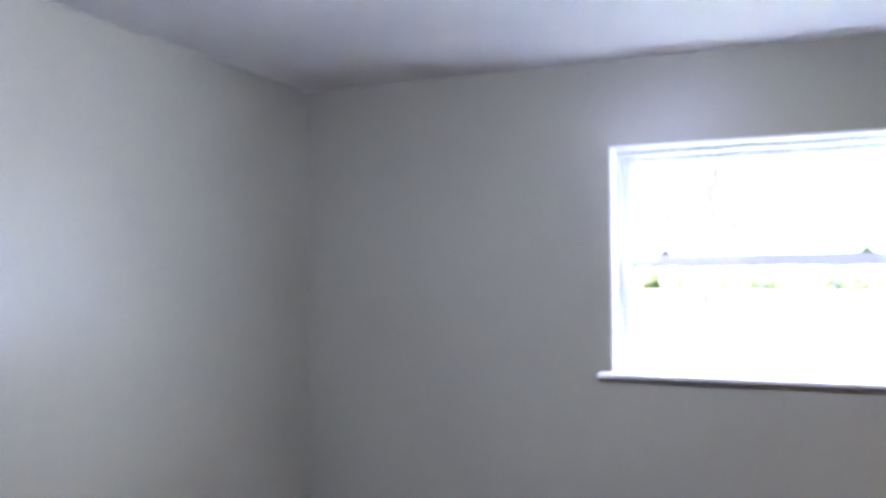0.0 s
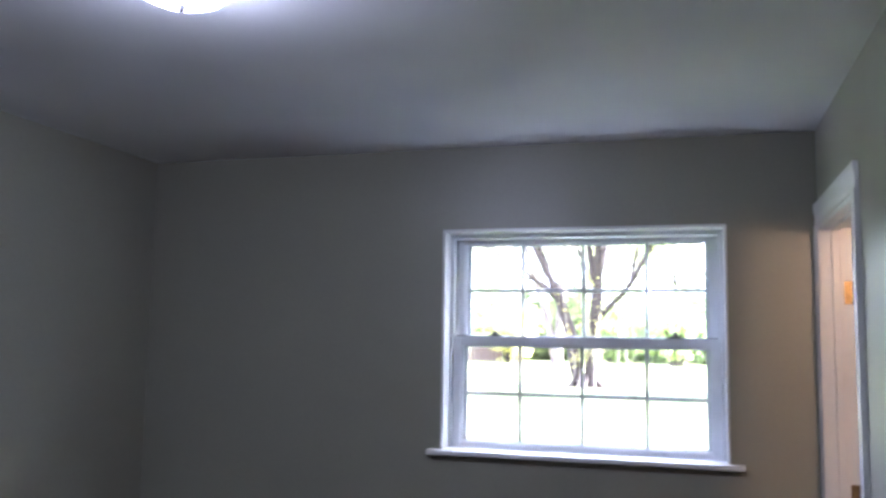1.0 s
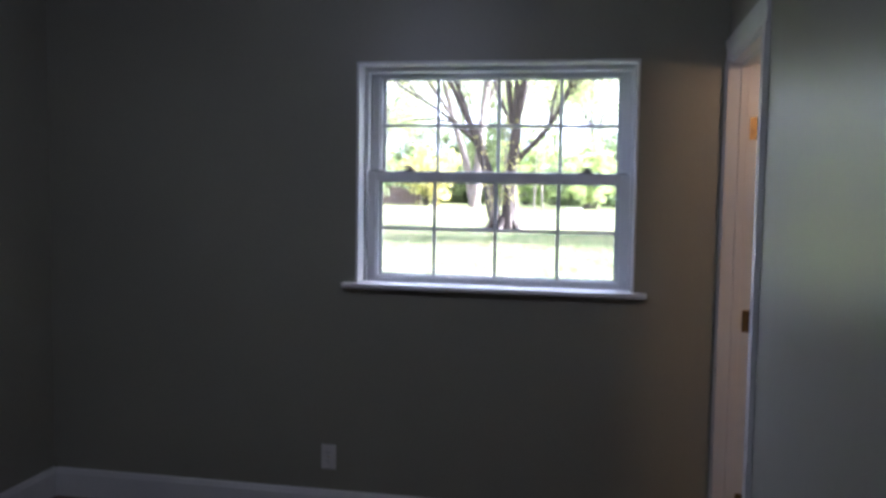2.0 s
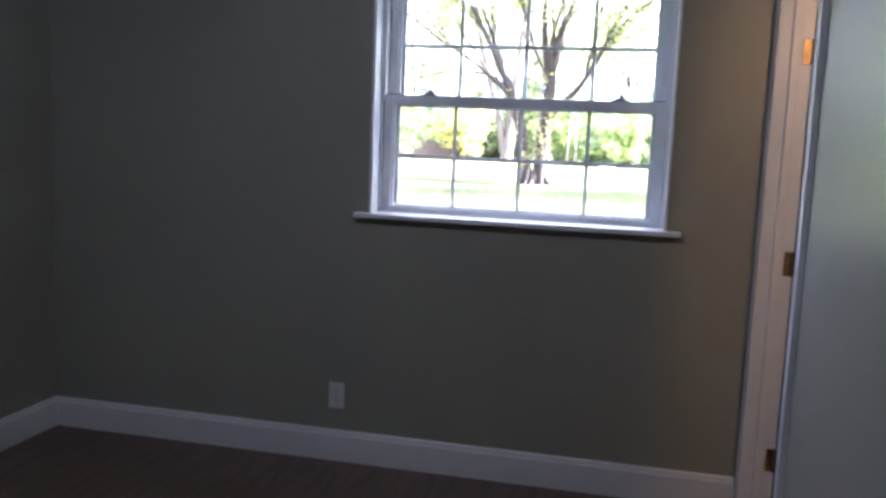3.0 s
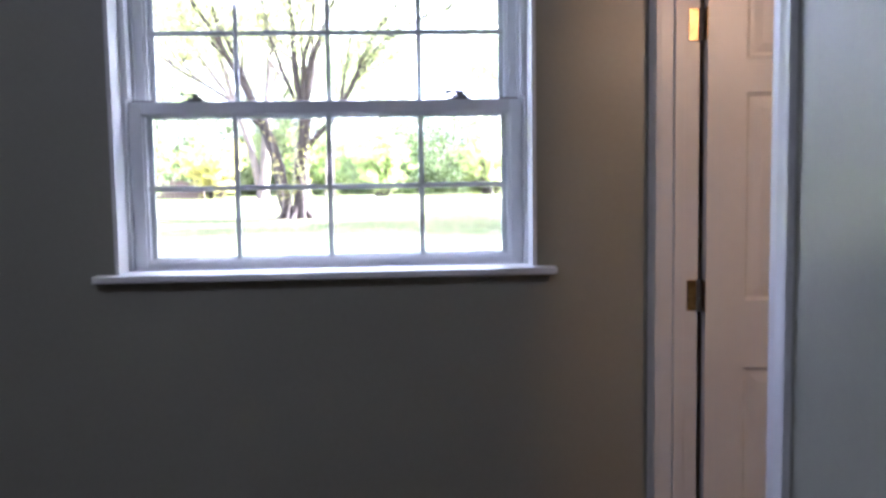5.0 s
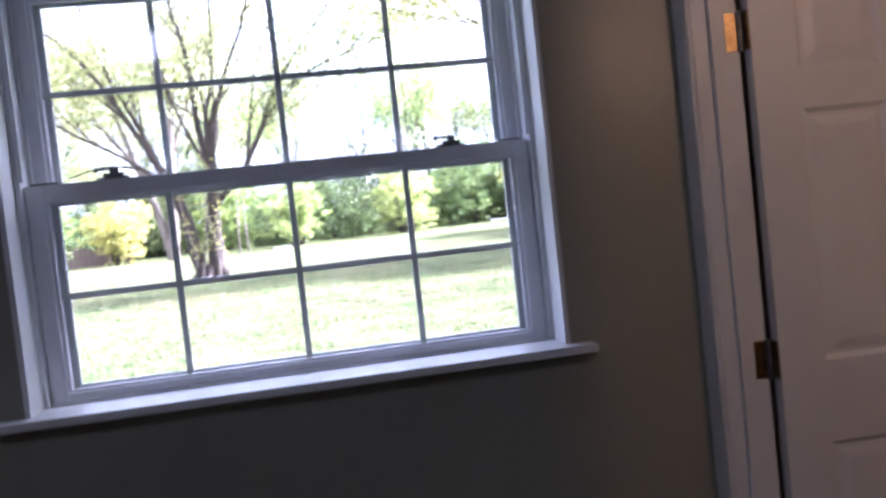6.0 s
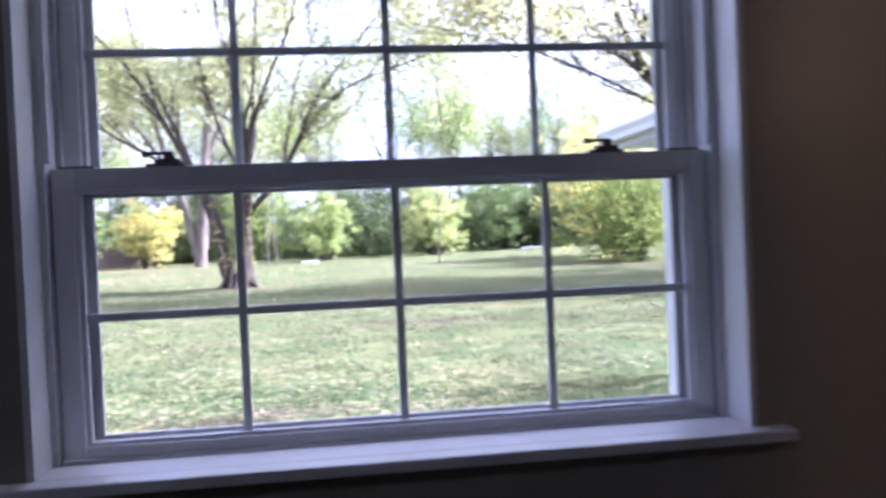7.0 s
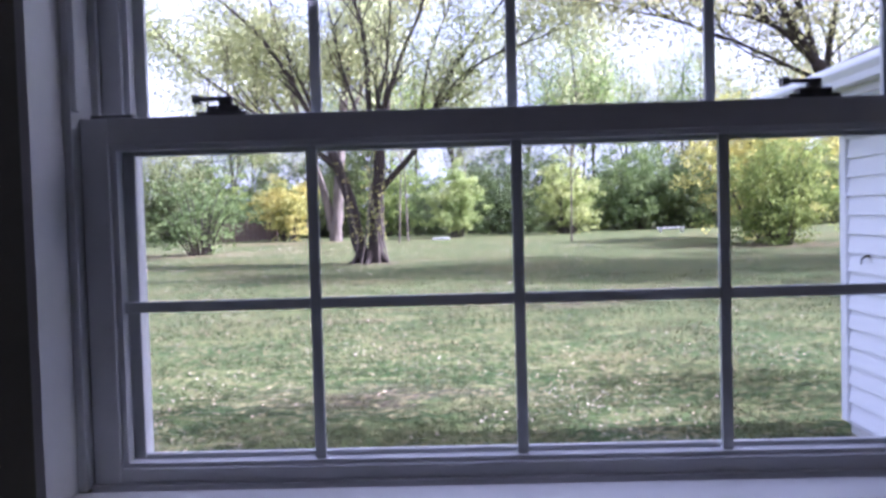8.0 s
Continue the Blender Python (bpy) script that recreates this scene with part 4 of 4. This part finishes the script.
# ---------------------------------------------------------------- grass and fallen leaves
def scatter(n, y0, y1, seed, power=1.6):
    r = np.random.default_rng(seed)
    y = y0 + (y1 - y0) * r.random(n) ** power
    x = (r.random(n) * 1.25 - 0.70) * (y + 1.6)
    keep = (x < WXF - 0.1) | (y > WYC + 0.3)
    return x[keep], y[keep]


def grass(n, seed):
    r = np.random.default_rng(seed)
    x, y = scatter(n, 3.2, 20, seed)
    clump = np.array([noise.noise(Vector((a * 1.3, b * 1.3, 2))) for a, b in zip(x, y)]) > r.normal(0.0, 0.2, n)[:len(x)]
    x, y = x[clump], y[clump]
    n = len(x)
    z = np.array([ground_z(a, b) for a, b in zip(x, y)])
    c = np.stack([x, y, z - 0.004], 1)
    h = r.uniform(0.015, 0.055, n)
    a = r.uniform(0, 6.28, n)
    w = r.uniform(0.004, 0.008, n) * (1 + 0.06 * y)
    side = np.stack([np.cos(a) * w, np.sin(a) * w, 0 * a], 1)
    lean = np.stack([r.normal(size=n) * 0.05, r.normal(size=n) * 0.05, h], 1)
    v = np.stack([c - side, c + side, c + lean], 1).reshape(-1, 3)
    me = bpy.data.meshes.new("grass")
    me.vertices.add(3 * n)
    me.vertices.foreach_set("co", v.ravel())
    me.loops.add(3 * n)
    me.loops.foreach_set("vertex_index", np.arange(3 * n))
    me.polygons.add(n)
    me.polygons.foreach_set("loop_start", np.arange(n) * 3)
    me.update(calc_edges=True)
    me.materials.append(BLADE)
    tagged(new("grass", me), "short green autumn grass blades", "grass", kind="stuff")


grass(80000, 61)
lx, ly = scatter(30000, 3.5, 38, 62, 1.25)
drift = np.array([noise.noise(Vector((a * 0.55, b * 0.55, 9))) + 0.6 * noise.noise(Vector((a * 1.9, b * 1.9, 4))) for a, b in zip(lx, ly)])
keep = drift + 0.10 * (-lx / (1 + 0.1 * ly)) > np.random.default_rng(65).normal(0.02, 0.25, len(lx))
lx, ly = lx[keep], ly[keep]
lz = np.array([ground_z(a, b) + 0.02 for a, b in zip(lx, ly)])
leaves = leaf_mesh("fallen_leaves", np.stack([lx, ly, lz], 1), np.random.default_rng(63).uniform(0.010, 0.028, len(lx)) * (1 + ly * 0.06), LITTER, upright=0.0, seed=64, flat=True)
tagged(leaves, "dry tan fallen leaves scattered over the grass", "leaves", kind="stuff")
